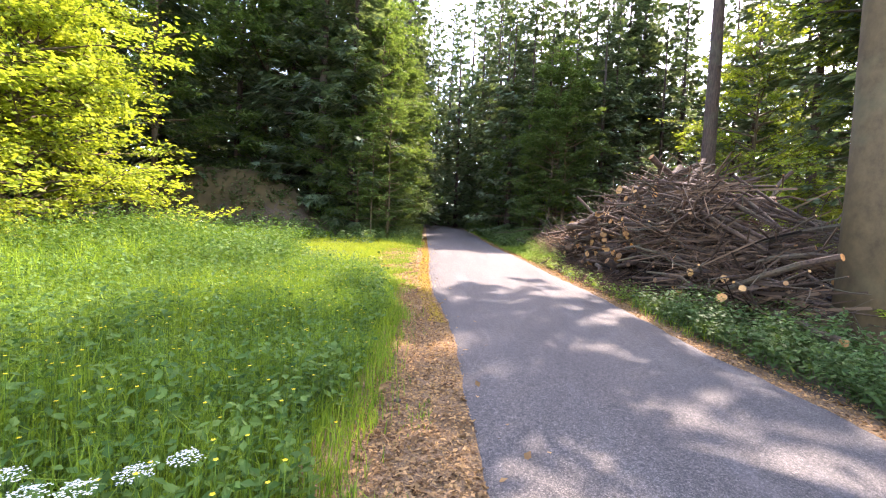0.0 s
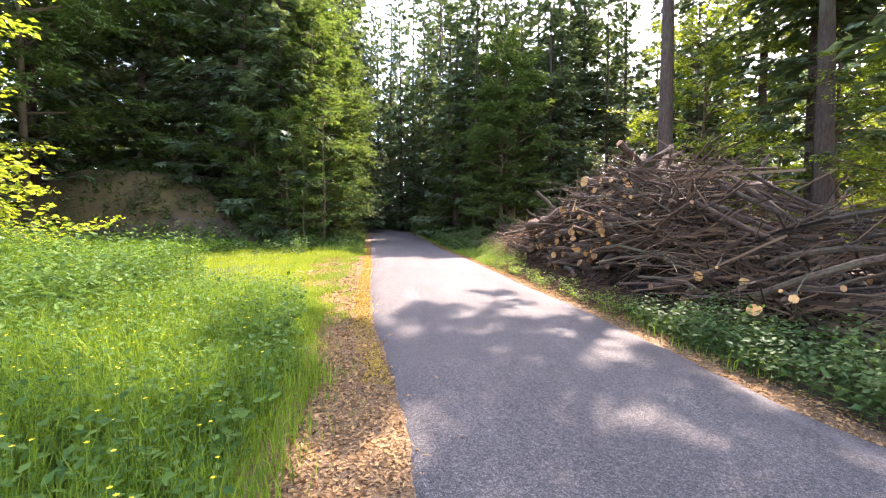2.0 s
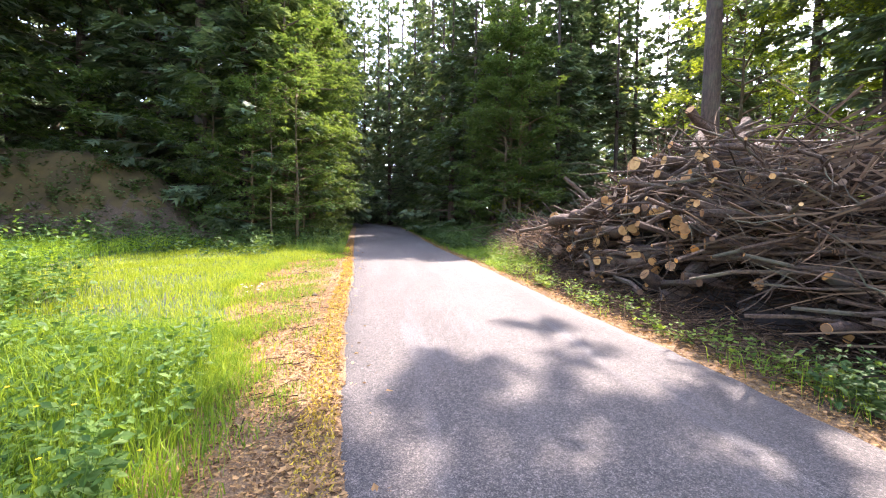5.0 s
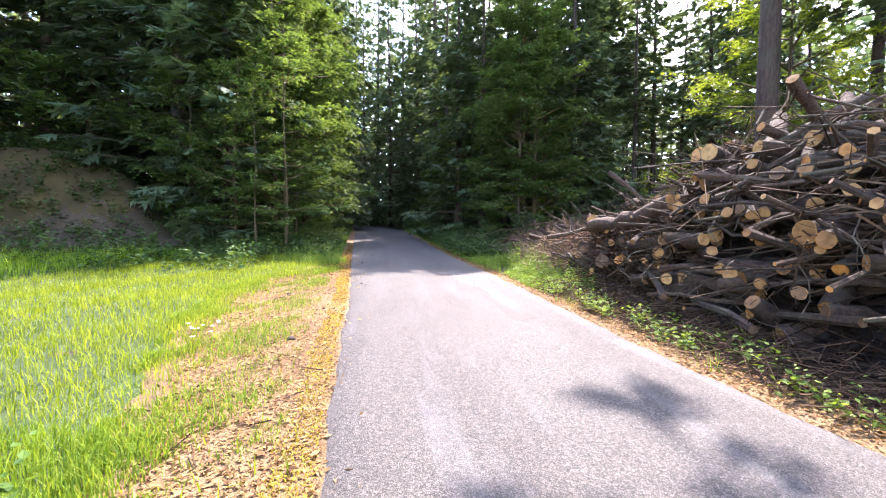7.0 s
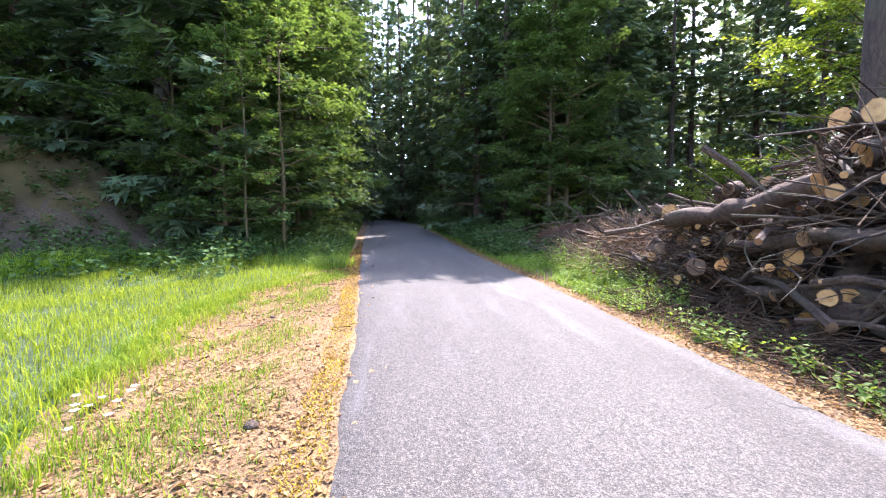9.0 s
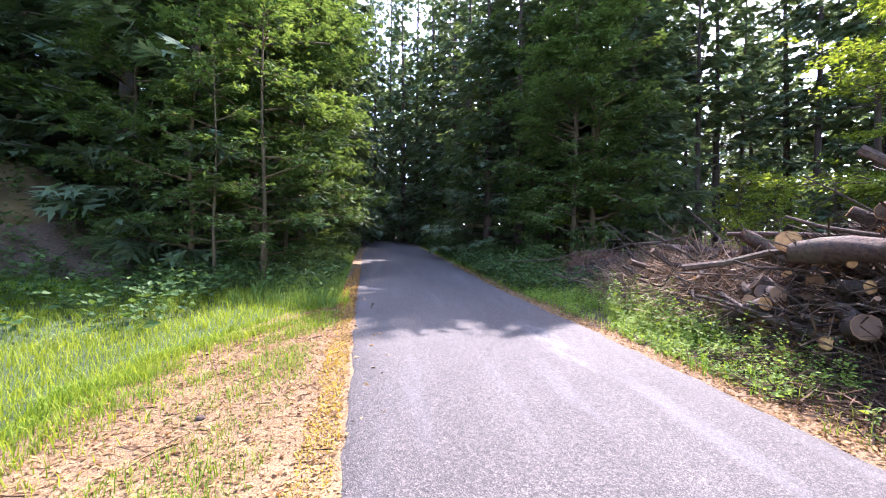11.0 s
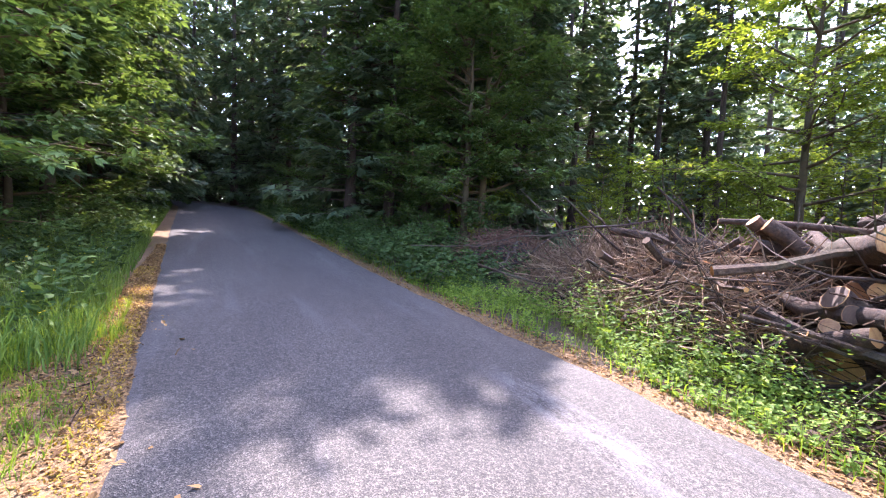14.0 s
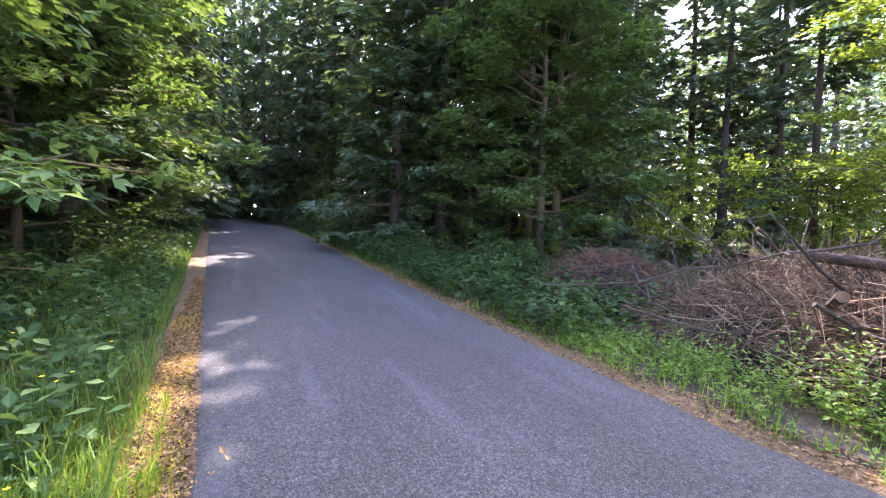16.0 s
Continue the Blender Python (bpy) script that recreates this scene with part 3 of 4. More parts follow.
# the right-hand wood
plant("beech_tall", 14.2, 14.6, 0.95, "tall straight beech behind the brushwood pile")
plant("beech_big", 6.62, 6.5, 1.0, "large smooth-barked beech beside the brushwood pile")
for x, y, k, s in ((11.2, 18.5, "wide_top", 1.0), (16.0, 16.7, "thin", 1.2), (15.6, 16.0, "high", 0.9), (17.0, 20.0, "bare", 0.9), (7.3, 35.0, "high", 0.92), (12.6, 37.6, "high", 1.0), (17.4, 39.6, "bare", 1.0),
                   (23.5, 38.0, "thin", 1.15), (22.0, 31.5, "bare", 0.8), (23.3, 43.0, "thin", 1.2), (8.7, 28.4, "high", 0.58), (22.5, 33.5, "high", 0.95), (27.0, 18.5, "high", 0.95), (25.0, 30.5, "high", 1.0), (18.8, 34.5, "high", 0.95), (29.5, 33.0, "skirted_b", 1.1), (7.0, 30.6, "high", 0.7), (9.8, 32.4, "high", 0.84), (6.0, 31.5, "high", 0.8), (10.2, 40.0, "bare", 1.0),
                   (16.5, 33.0, "thin", 1.1), (4.9, 49.0, "skirted_b", 1.0), (8.6, 43.5, "skirted_b", 1.1), (11.0, 46.0, "skirted_b", 1.1), (14.8, 42.5, "skirted_b", 1.0), (20.5, 46.0, "high", 1.0), (26.5, 34.0, "high", 0.9), (28.0, 26.0, "high", 0.9), (24.5, 18.0, "high", 0.9), (27.0, 41.0, "skirted_b", 1.0), (22.0, 14.0, "high", 0.9), (30.0, 20.0, "skirted_b", 1.0), (5.6, 42.0, "high", 1.0), (8.0, 47.0, "bare", 1.0), (18.5, 26.0, "thin", 1.0), (13.0, 9.5, "high", 1.0), (18.5, 11.0, "bare", 1.0), (11.0, 3.0, "high", 1.0), (16.0, 5.0, "bare", 1.0)):
    plant(k, x, y, s, INNER, "spruces of the wood")
for x, y, k, s in ((10.6, 29.6, "skirted_b", 0.92), (11.7, 30.3, "skirted", 0.73), (7.7, 29.9, "high", 0.6), (13.2, 35.2, "bare", 0.95), (14.7, 35.9, "bare", 0.95), (16.1, 36.5, "bare", 0.95), (4.9, 33.2, "skirted_b", 1.0)):
    plant(k, x, y, s, INNER, "spruces of the wood")
for x, y, s in ((15.8, 22.0, 1.0), (14.5, 11.5, 0.9), (17.5, 17.0, 1.0)):
    plant("beech_bright", x, y, s, "sunlit beech with layered yellow-green leaves", "bright beeches")
for x, y, s in ((8.5, 33.0, 0.9), (6.1, 32.2, 0.7), (11.0, 35.0, 0.8), (4.9, 38.0, 0.8), (13.5, 33.0, 0.8), (9.4, 29.0, 0.55), (16.5, 36.5, 0.9), (20.0, 29.0, 0.8), (19.0, 42.0, 0.9), (7.6, 40.0, 0.8), (25.0, 23.0, 0.9), (11.5, 42.0, 0.9)):
    plant("young", x, y, s, "young spruce in the undergrowth", "young spruces")
for x, y, s in ((7.2, 27.6, 0.8), (16.0, 30.0, 1.0), (19.5, 35.0, 1.0), (15.5, 23.0, 0.8), (20.5, 22.5, 1.0), (13.5, 18.5, 0.7), (9.6, 12.0, 0.5), (24.0, 28.0, 1.1), (14.0, 36.0, 1.0), (17.5, 25.0, 0.9), (22.0, 26.0, 1.0), (26.0, 31.0, 1.2), (21.0, 18.5, 1.0), (18.0, 14.0, 0.8), (28.0, 37.0, 1.2), (6.3, 35.2, 0.6), (23.0, 20.5, 1.1), (15.0, 27.2, 0.9), (19.0, 31.5, 1.0), (31.0, 30.0, 1.3), (20.0, 16.0, 1.2), (25.5, 26.0, 1.4), (27.5, 21.5, 1.4), (22.5, 36.5, 1.4), (33.0, 36.0, 1.5), (16.8, 19.2, 0.9), (30.0, 15.0, 1.4)):
    plant("under", x, y, s, "young beech with thin sunlit leaves under tall trunks", "young beeches")
for x, y, k, s in ((-1.5, 58, "skirted_b", 1.1), (1.5, 54, "skirted_b", 1.15), (4.2, 51, "skirted_b", 1.2), (3.0, 59, "high", 1.1), (-4.5, 63, "high", 1.1), (6.8, 54.5, "high", 1.1), (0.0, 65, "high", 1.15),
                   (5.2, 46.5, "high", 1.0), (-8.0, 52, "skirted_b", 1.1), (5.0, 64, "high", 1.1), (-3.0, 70, "high", 1.2), (9.0, 60, "high", 1.0),
                   (-3.9, 39.0, "skirted_b", 1.15), (-3.6, 44.5, "skirted_b", 1.2), (-4.6, 48.5, "skirted_b", 1.25), (-6.5, 56, "skirted_b", 1.2)):
    plant(k, x, y, s, INNER, "spruces of the wood", None, 1.3)
# the wood goes on
rng = np.random.default_rng(5)
count = 0
spots = [(ob.location.x, ob.location.y) for ob in scene.objects if ob.get("category") == "tree"]
for i in range(3000):
    x, y = rng.uniform(-34, 66), rng.uniform(-16, 84)
    seen = -40 < math.degrees(math.atan2(x, y - 8)) < 96
    if not seen and i % 6:
        continue
    if -24 < x < 22 and -6 < y < 44 or abs(x - 1.5 - float(bend(min(y, 62)))) < 5.5 or (y < 5 and i % 5) or (x < -20 and y < 40 and i % 3):
        continue
    if any((x - a) ** 2 + (y - b) ** 2 < 10 for a, b in spots):
        continue
    spots.append((x, y))
    plant(["far_bare", "far_high", "far_high"][count % 3], x, y, rng.uniform(0.85, 1.15), INNER, "spruces of the wood")
    count += 1
    if count > 54:
        break
for x, y, s in ((-1.0, 56.0, 1.0), (2.6, 56.5, 1.1), (0.6, 60.5, 1.2), (4.6, 57.5, 1.1), (-4.0, 58.5, 1.1), (6.6, 50.0, 0.9), (-2.6, 64.0, 1.3), (3.4, 66.0, 1.4), (-7.0, 66.0, 1.4)):
    plant("young", x, y, s, "young spruce in the undergrowth", "young spruces")
# the woods behind, too far to tell apart
n = 62000
a, q = np.radians(rng.uniform(-62, 112, n)), rng.uniform(64, 92, n)
fx, fy = q * np.sin(a), 8 + q * np.cos(a)
top = 25 + 5 * np.sin(a * 37) + 4 * np.sin(a * 83 + 1) + 2 * np.sin(a * 190)
fz = ground_z(fx, fy) + top * rng.random(n) ** 1.25
D = rng.normal(0, 1, (n, 3)) * np.array([1, 1, 0.5]) + np.array([0, 0, -0.4])
ln = rng.uniform(0.7, 1.7, n)
Vf, Tf = leaves(np.stack([fx, fy, fz], 1), D, np.array([0, 0, 1.0]) + rng.normal(0, 0.8, (n, 3)), ln, ln * 0.6, 0.2)
tagged(new("far_woods", mesh_of("far_woods", Vf, Tf, [needle_green])), "dark green woods closing the view behind the trunks", "woods", "", "stuff")
for x, y, s in ((4.6, 25.0, 0.55), (5.2, 27.0, 0.6), (4.4, 30.0, 0.5), (5.0, 33.5, 0.6), (4.2, 36.5, 0.5), (-3.3, 23.4, 0.5), (-2.9, 26.0, 0.45), (-3.2, 34.0, 0.6), (6.4, 25.6, 0.8)):
    plant("shrub", x, y, s, "low leafy shrub at the edge of the wood", "roadside shrubs")

# ---- brushwood piles ----
rng = np.random.default_rng(6)
BUMPS = [  # x, y, half-widths, height
    (5.7, 8.4, 1.1, 1.9, 1.1), (7.6, 9.4, 2.7, 2.7, 2.0), (6.75, 10.5, 1.85, 2.1, 2.95), (7.3, 11.6, 2.5, 2.6, 3.1), (7.35, 13.6, 2.5, 3.0, 3.7), (6.6, 16.2, 1.9, 2.2, 2.0), (6.4, 18.8, 1.9, 2.0, 1.35)]


def pile_h(x, y):
    h = np.zeros_like(np.asarray(x, float))
    for cx, cy, a, b, H in BUMPS:
        q = ((x - cx) / a) ** 2 + ((y - cy) / b) ** 2
        h = np.maximum(h, H * np.clip(1 - q, 0, 1) ** 0.85)
    return h


def stick_mesh(name, length, r0, r1, crook, n, k, mats, twigs=0):
    """A crooked stick along x, with cut ends."""
    P = np.stack([np.linspace(-0.5, 0.5, k) * length, np.cumsum(rng.normal(0, crook, k)), np.cumsum(rng.normal(0, crook, k))], 1)
    P[:, 1:] -= P[:, 1:].mean(0)
    R = np.linspace(r0, r1, k) * rng.uniform(0.88, 1.12, k)
    V, T, sides = tube(P, R, n)
    if n > 6:
        axis = np.repeat(P, n, 0)
        V[:k * n] = axis + (V[:k * n] - axis) * rng.normal(1, 0.055, (k * n, 1))
    s = Soup()
    s.add(V, T[:sides], 0)
    s.add(V, T[sides:], 1)
    for i in range(twigs):
        j = rng.integers(1, k)
        a = rng.uniform(0, 6.28)
        L = bent_line(P[j], np.array([0.8, math.cos(a), math.sin(a)]), rng.uniform(0.3, 0.9), 3, 0, 0.2)
        v, t, _ = tube(L, np.linspace(0.010, 0.003, 4), 3, False)
        s.add(v, t, 0)
    me = s.mesh(name, mats, n > 6)
    me["half"] = length / 2
    return me


LOGS = [stick_mesh("log", rng.uniform(1.3, 2.8), r, r * rng.uniform(0.7, 0.95), 0.045, 12, 9, [log_bark, cut_wood]) for r in (0.06, 0.075, 0.09, 0.115, 0.14, 0.165, 0.085, 0.07, 0.10)]
BRANCHES = [stick_mesh("branch", rng.uniform(1.9, 4.0), r, r * 0.4, 0.07, 6, 8, [branch_bark, cut_wood], 5) for r in (0.018, 0.026, 0.034, 0.042, 0.052, 0.022, 0.030, 0.060, 0.024, 0.038)]


def sawn_end(me):
    """The disc that closes the thick end of a log mesh."""
    n = 12
    V = np.array([tuple(v.co) for v in me.vertices][:n])
    c = V.mean(0)
    ring = c + (V - c) * 0.93 - np.array([0.004, 0, 0])
    T = [(n, (j + 1) % n, j) for j in range(n)]
    return mesh_of("cut_end", np.vstack([ring, [c - np.array([0.006, 0, 0])]]), T, [cut_wood])


ENDS = {me.name: sawn_end(me) for me in LOGS}


def lay(me, name, parent, x, y, z, heading, tilt, roll):
    ob = part(name, me, parent)
    if me.name in ENDS:
        part("cut_end", ENDS[me.name], ob, "sawn wooden end")
    ob.matrix_world = pose(x, y, z) @ pose(0, 0, 0, 0, 0, heading) @ pose(0, 0, 0, roll, -tilt, 0)
    return ob


pile = tagged(new("brushwood_pile"), "large heap of cut logs, crooked branches and brushwood", "wood pile")
# filling sheet under the sticks; its near-black colour stands for shade in the gaps
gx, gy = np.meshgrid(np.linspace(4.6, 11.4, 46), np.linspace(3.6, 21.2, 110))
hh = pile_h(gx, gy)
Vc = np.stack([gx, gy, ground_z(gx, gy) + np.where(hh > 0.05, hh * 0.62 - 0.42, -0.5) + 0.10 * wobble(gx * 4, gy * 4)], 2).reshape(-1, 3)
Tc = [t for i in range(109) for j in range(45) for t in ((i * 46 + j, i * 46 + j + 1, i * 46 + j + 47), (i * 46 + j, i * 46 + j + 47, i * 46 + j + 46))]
part("packed_brush", mesh_of("packed_brush", Vc, Tc, [shaded_brush]), pile, "near-black filling of the heap, the shade of its gaps painted in")


def pile_point(y0, y1, side=0.8, low=0.03):
    """A place on the heap's skin, mostly on the side towards the road, evenly up its face."""
    while True:
        y = rng.uniform(y0, y1)
        xs = np.linspace(4.4, 10.8, 65)
        h = pile_h(xs, y)
        if h.max() < 0.3:
            continue
        if rng.random() < side:
            i = int(np.argmax(h >= rng.uniform(low, 0.97) * h.max()))
        else:
            i = rng.integers(np.argmax(h), 65)
        if h[i] > 0.04:
            return float(xs[i]), float(y), float(h[i])


for i in range(197):
    x, y, h = pile_point(11.2, 17.6, 0.93) if i < 184 else pile_point(6.8, 10.5, 1.0)
    me = LOGS[rng.integers(0, len(LOGS)) if i < 184 else (0, 1, 7)[i % 3]]
    h = h if i < 184 else min(h, 0.7)
    head = rng.normal(22, 32)
    back = me["half"] * math.cos(radians(head)) - rng.uniform(-0.05, 0.42)
    lay(me, "log", pile, x + back, y + me["half"] * math.sin(radians(head)), float(ground_z(x, y)) + h * 0.97 + rng.uniform(-0.05, 0.1), head, rng.normal(4, 13), rng.uniform(0, 360))
for i in range(255):
    x, y, h = pile_point(6.6, 12.0, 0.8, 0.03 if i < 34 else 0.40) if i < 130 else pile_point(11.5, 20.5)
    me, head = BRANCHES[rng.integers(0, len(BRANCHES))], rng.choice([rng.normal(110, 34), rng.normal(20, 30)], p=[0.6, 0.4]) + (180 if rng.random() < 0.5 else 0)
    x = max(x, 4.45 + me["half"] * abs(math.cos(radians(head))))
    lay(me, "branch", pile, x, y, float(ground_z(x, y)) + h * rng.uniform(0.88, 1.0) + rng.uniform(-0.20, 0.12), head, rng.normal(0, 15), rng.uniform(0, 360))


def twig_soup(count, place, mat_name, lmin, lmax, r, tilt, head=(0, 400)):
    s = Soup()
    for i in range(count):
        x, y, z = place()
        a, e = radians(rng.normal(*head)), radians(rng.normal(0, tilt))
        ln = rng.uniform(lmin, lmax)
        d = np.array([math.cos(a) * math.cos(e), math.sin(a) * math.cos(e), math.sin(e)])
        L = bent_line(np.array([x, y, z]) - d * ln / 2, d, ln, 3, 0, 0.13)
        rr = r * rng.uniform(0.6, 1.5)
        v, t, _ = tube(L, np.linspace(rr, rr * 0.35, 4), 3, False)
        s.add(v, t)
    return s.mesh("twigs", [mat_name])


def on_pile(y0, y1, low=0.03):
    def place():
        x, y, h = pile_point(y0, y1, 0.8, low)
        return x, y, float(ground_z(x, y)) + h * rng.uniform(0.9, 1.05)
    return place


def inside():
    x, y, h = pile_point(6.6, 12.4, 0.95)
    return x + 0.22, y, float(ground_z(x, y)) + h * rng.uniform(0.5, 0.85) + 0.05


# twigs over the core, painted dark as the shaded hollows
tagged(part("inner_brush", twig_soup(1300, inside, shaded_twigs, 0.4, 1.4, 0.009, 28), pile, "twigs inside the heap, coloured near-black for the shade of its hollows"), kind="stuff")
tagged(part("twig_tangle", twig_soup(300, on_pile(6.5, 11.8, 0.35), twig_bark, 0.5, 2.2, 0.010, 20, (110, 55)), pile, "tangle of thin dry twigs"), kind="stuff")
tagged(part("stick_tangle", twig_soup(260, on_pile(6.5, 12.2, 0.42), stick_bark, 0.9, 2.8, 0.020, 16, (105, 42)), pile, "tangle of crooked sticks"), kind="stuff")
tagged(part("stick_tangle", twig_soup(230, on_pile(11.8, 17.0), stick_bark, 0.7, 2.0, 0.011, 22, (40, 50)), pile, "loose sticks across the logs"), kind="stuff")
tagged(part("brush_tangle", twig_soup(1500, on_pile(14.4, 17.0), twig_bark, 0.4, 1.5, 0.008, 26, (60, 70)), pile, "tangle of thin dry brush"), kind="stuff")


def heap(name, label, cx, cy, a, b, H, count, mat, core, r, lmin, lmax, tilt):
    """A low heap of brushwood: a core with painted-in shade under a tangle of twigs."""
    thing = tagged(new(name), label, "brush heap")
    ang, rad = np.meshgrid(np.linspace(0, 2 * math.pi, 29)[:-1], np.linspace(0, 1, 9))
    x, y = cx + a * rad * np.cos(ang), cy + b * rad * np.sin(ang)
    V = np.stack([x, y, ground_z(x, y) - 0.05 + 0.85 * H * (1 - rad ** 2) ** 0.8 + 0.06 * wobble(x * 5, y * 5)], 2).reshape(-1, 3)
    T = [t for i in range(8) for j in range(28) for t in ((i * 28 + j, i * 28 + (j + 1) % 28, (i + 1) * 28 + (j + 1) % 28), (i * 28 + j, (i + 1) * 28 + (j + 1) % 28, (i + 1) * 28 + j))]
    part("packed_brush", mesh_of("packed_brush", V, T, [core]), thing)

    def place():
        q, t = math.sqrt(rng.random()), rng.uniform(0, 6.28)
        px, py = cx + a * q * math.cos(t), cy + b * q * math.sin(t)
        return px, py, float(ground_z(px, py)) + H * (1 - q * q) ** 0.8 * rng.uniform(0.75, 1.05) + 0.02
    tagged(part("twig_tangle", twig_soup(count, place, mat, lmin, lmax, r, tilt), thing, "tangled dry twigs"), kind="stuff")
    return thing


thorny = heap("branch_heap", "low heap of grey dry branches and twigs beside the road", 6.5, 20.6, 2.0, 2.2, 1.1, 3800, pale_twigs, shaded_brush, 0.0065, 0.4, 1.5, 34)
heap("brush_heap", "low heap of rust-brown conifer brush", 6.4, 24.2, 1.7, 1.5, 0.95, 1500, red_twigs, shaded_brush, 0.006, 0.3, 0.9, 22)


def log_between(parent, name, a, b, r0, r1, mats):
    """A log or pole from a to b."""
    a, b = Vector(a), Vector(b)
    ob = part(name, stick_mesh(name, (b - a).length, r0, r1, 0.02, 10, 7, mats, 2 if r0 < 0.05 else 0), parent)
    ob.matrix_world = Matrix.Translation((a + b) / 2) @ (b - a).to_track_quat('X', 'Z').to_matrix().to_4x4()


for a, b, r0, r1 in (((5.6, 20.5, 2.05), (6.3, 18.0, 1.9), 0.085, 0.10), ((5.70, 19.53, 2.18), (5.85, 19.3, 1.5), 0.075, 0.09), ((5.9, 19.95, 2.8), (6.35, 19.2, 1.9), 0.022, 0.032),
                     ((5.75, 18.5, 2.32), (6.5, 17.9, 1.45), 0.105, 0.14), ((5.65, 18.4, 2.0), (6.9, 17.8, 1.9), 0.11, 0.12), ((6.0, 19.05, 2.3), (7.4, 16.8, 2.2), 0.05, 0.07), ((5.0, 18.9, 0.95), (5.25, 19.15, 1.5), 0.06, 0.075),
                     ((5.1, 18.5, 1.05), (5.35, 18.45, 1.7), 0.08, 0.09), ((5.05, 18.7, 1.15), (6.1, 16.9, 1.05), 0.17, 0.2), ((5.2, 18.0, 0.75), (6.2, 16.2, 0.8), 0.2, 0.2), ((5.9, 20.0, 1.45), (6.8, 18.6, 1.5), 0.09, 0.1),
                     ((5.0, 17.3, 0.85), (6.6, 16.6, 0.95), 0.32, 0.34), ((5.25, 16.8, 1.3), (6.7, 16.2, 1.35), 0.25, 0.27), ((4.95, 17.8, 0.72), (6.3, 17.0, 0.75), 0.26, 0.28), ((5.7, 18.3, 2.3), (6.2, 17.5, 1.5), 0.11, 0.15),
                     ((5.5, 17.4, 1.6), (6.9, 16.6, 1.75), 0.2, 0.21), ((4.95, 16.4, 0.75), (6.4, 15.8, 0.9), 0.27, 0.25), ((5.3, 19.0, 0.9), (5.45, 18.8, 1.75), 0.1, 0.12)):
    log_between(thorny, "log", a, b, r0 * 0.78, r1 * 0.78, [log_bark, cut_wood])
for a, b, r0, r1 in (((4.72, 17.6, 0.62), (5.05, 17.45, 1.35), 0.03, 0.012), ((4.9, 17.75, 0.75), (5.2, 17.3, 1.2), 0.022, 0.01), ((5.2, 20.9, 0.9), (6.1, 20.4, 1.9), 0.035, 0.03)):
    log_between(thorny, "branch", a, b, r0, r1, [branch_bark, cut_wood])
for i in range(13):
    ya = rng.uniform(9.6, 12.2)
    a = Vector((6.1 + rng.uniform(-0.3, 0.9), ya, 0))
    b = Vector((a.x + rng.uniform(0.8, 2.0), ya - rng.uniform(2.4, 3.8), 0))
    for p in (a, b):
        p.z = float(ground_z(p.x, p.y)) + max(0.5, float(pile_h(np.array(p.x), p.y))) + rng.uniform(-0.06, 0.12)
    log_between(pile, "pole", a, b, rng.uniform(0.03, 0.055), rng.uniform(0.025, 0.04), [branch_bark, cut_wood])
tagged(part("pale_tangle", twig_soup(1300, on_pile(17.6, 21.0), pale_twigs, 0.4, 1.6, 0.0065, 26, (60, 80)), pile, "tangle of pale dry twigs"), kind="stuff")
for i in range(18):
    x, y = rng.normal(6.4, 0.8), rng.normal(20.8, 0.9)
    lay(BRANCHES[(0, 1, 5, 6, 8)[i % 5]], "branch", thorny, x, y, float(ground_z(x, y)) + rng.uniform(0.4, 1.2), rng.uniform(0, 360), rng.normal(10, 18), rng.uniform(0, 360))

# ---- ground cover ----
rng = np.random.default_rng(8)
def stuff(name, V, T, mat, label, cat):
    return tagged(new(name, mesh_of(name, V, T, [mat])), label, cat, "", "stuff")


def spread(n, y0, y1, xl, xr, power=1.0):
    """Random places between two lines, denser towards the second for a power over one."""
    y = rng.uniform(y0, y1, n)
    f = rng.uniform(0, 1, n) ** (1 / power)
    x = xl(y) + (xr(y) - xl(y)) * f
    return x, y, f


def grass(name, n, y0, y1, xl, xr, h0, h1, w, label, power=1.0, lean=0.45, height=None, loose=0.0, mat=None):
    x, y, f = spread(n, y0, y1, xl, xr, power)
    x = x + np.abs(rng.normal(0, loose, n)) * (rng.random(n) < 0.3)
    if loose:
        x = np.minimum(x, road_left(y) - 0.15)
    H = rng.uniform(h0, h1, n) * (0.8 + 0.25 * wobble(x * 1.5, y * 1.5))
    if height:
        H *= height(x, y)
    P = np.stack([x, y, ground_z(x, y)], 1)
    V, T = blades(P, H, w * rng.uniform(0.6, 1.4, n), np.abs(rng.normal(lean, 0.25, n)))
    return stuff(name, V, T, mat or grass_green, label, "grass")


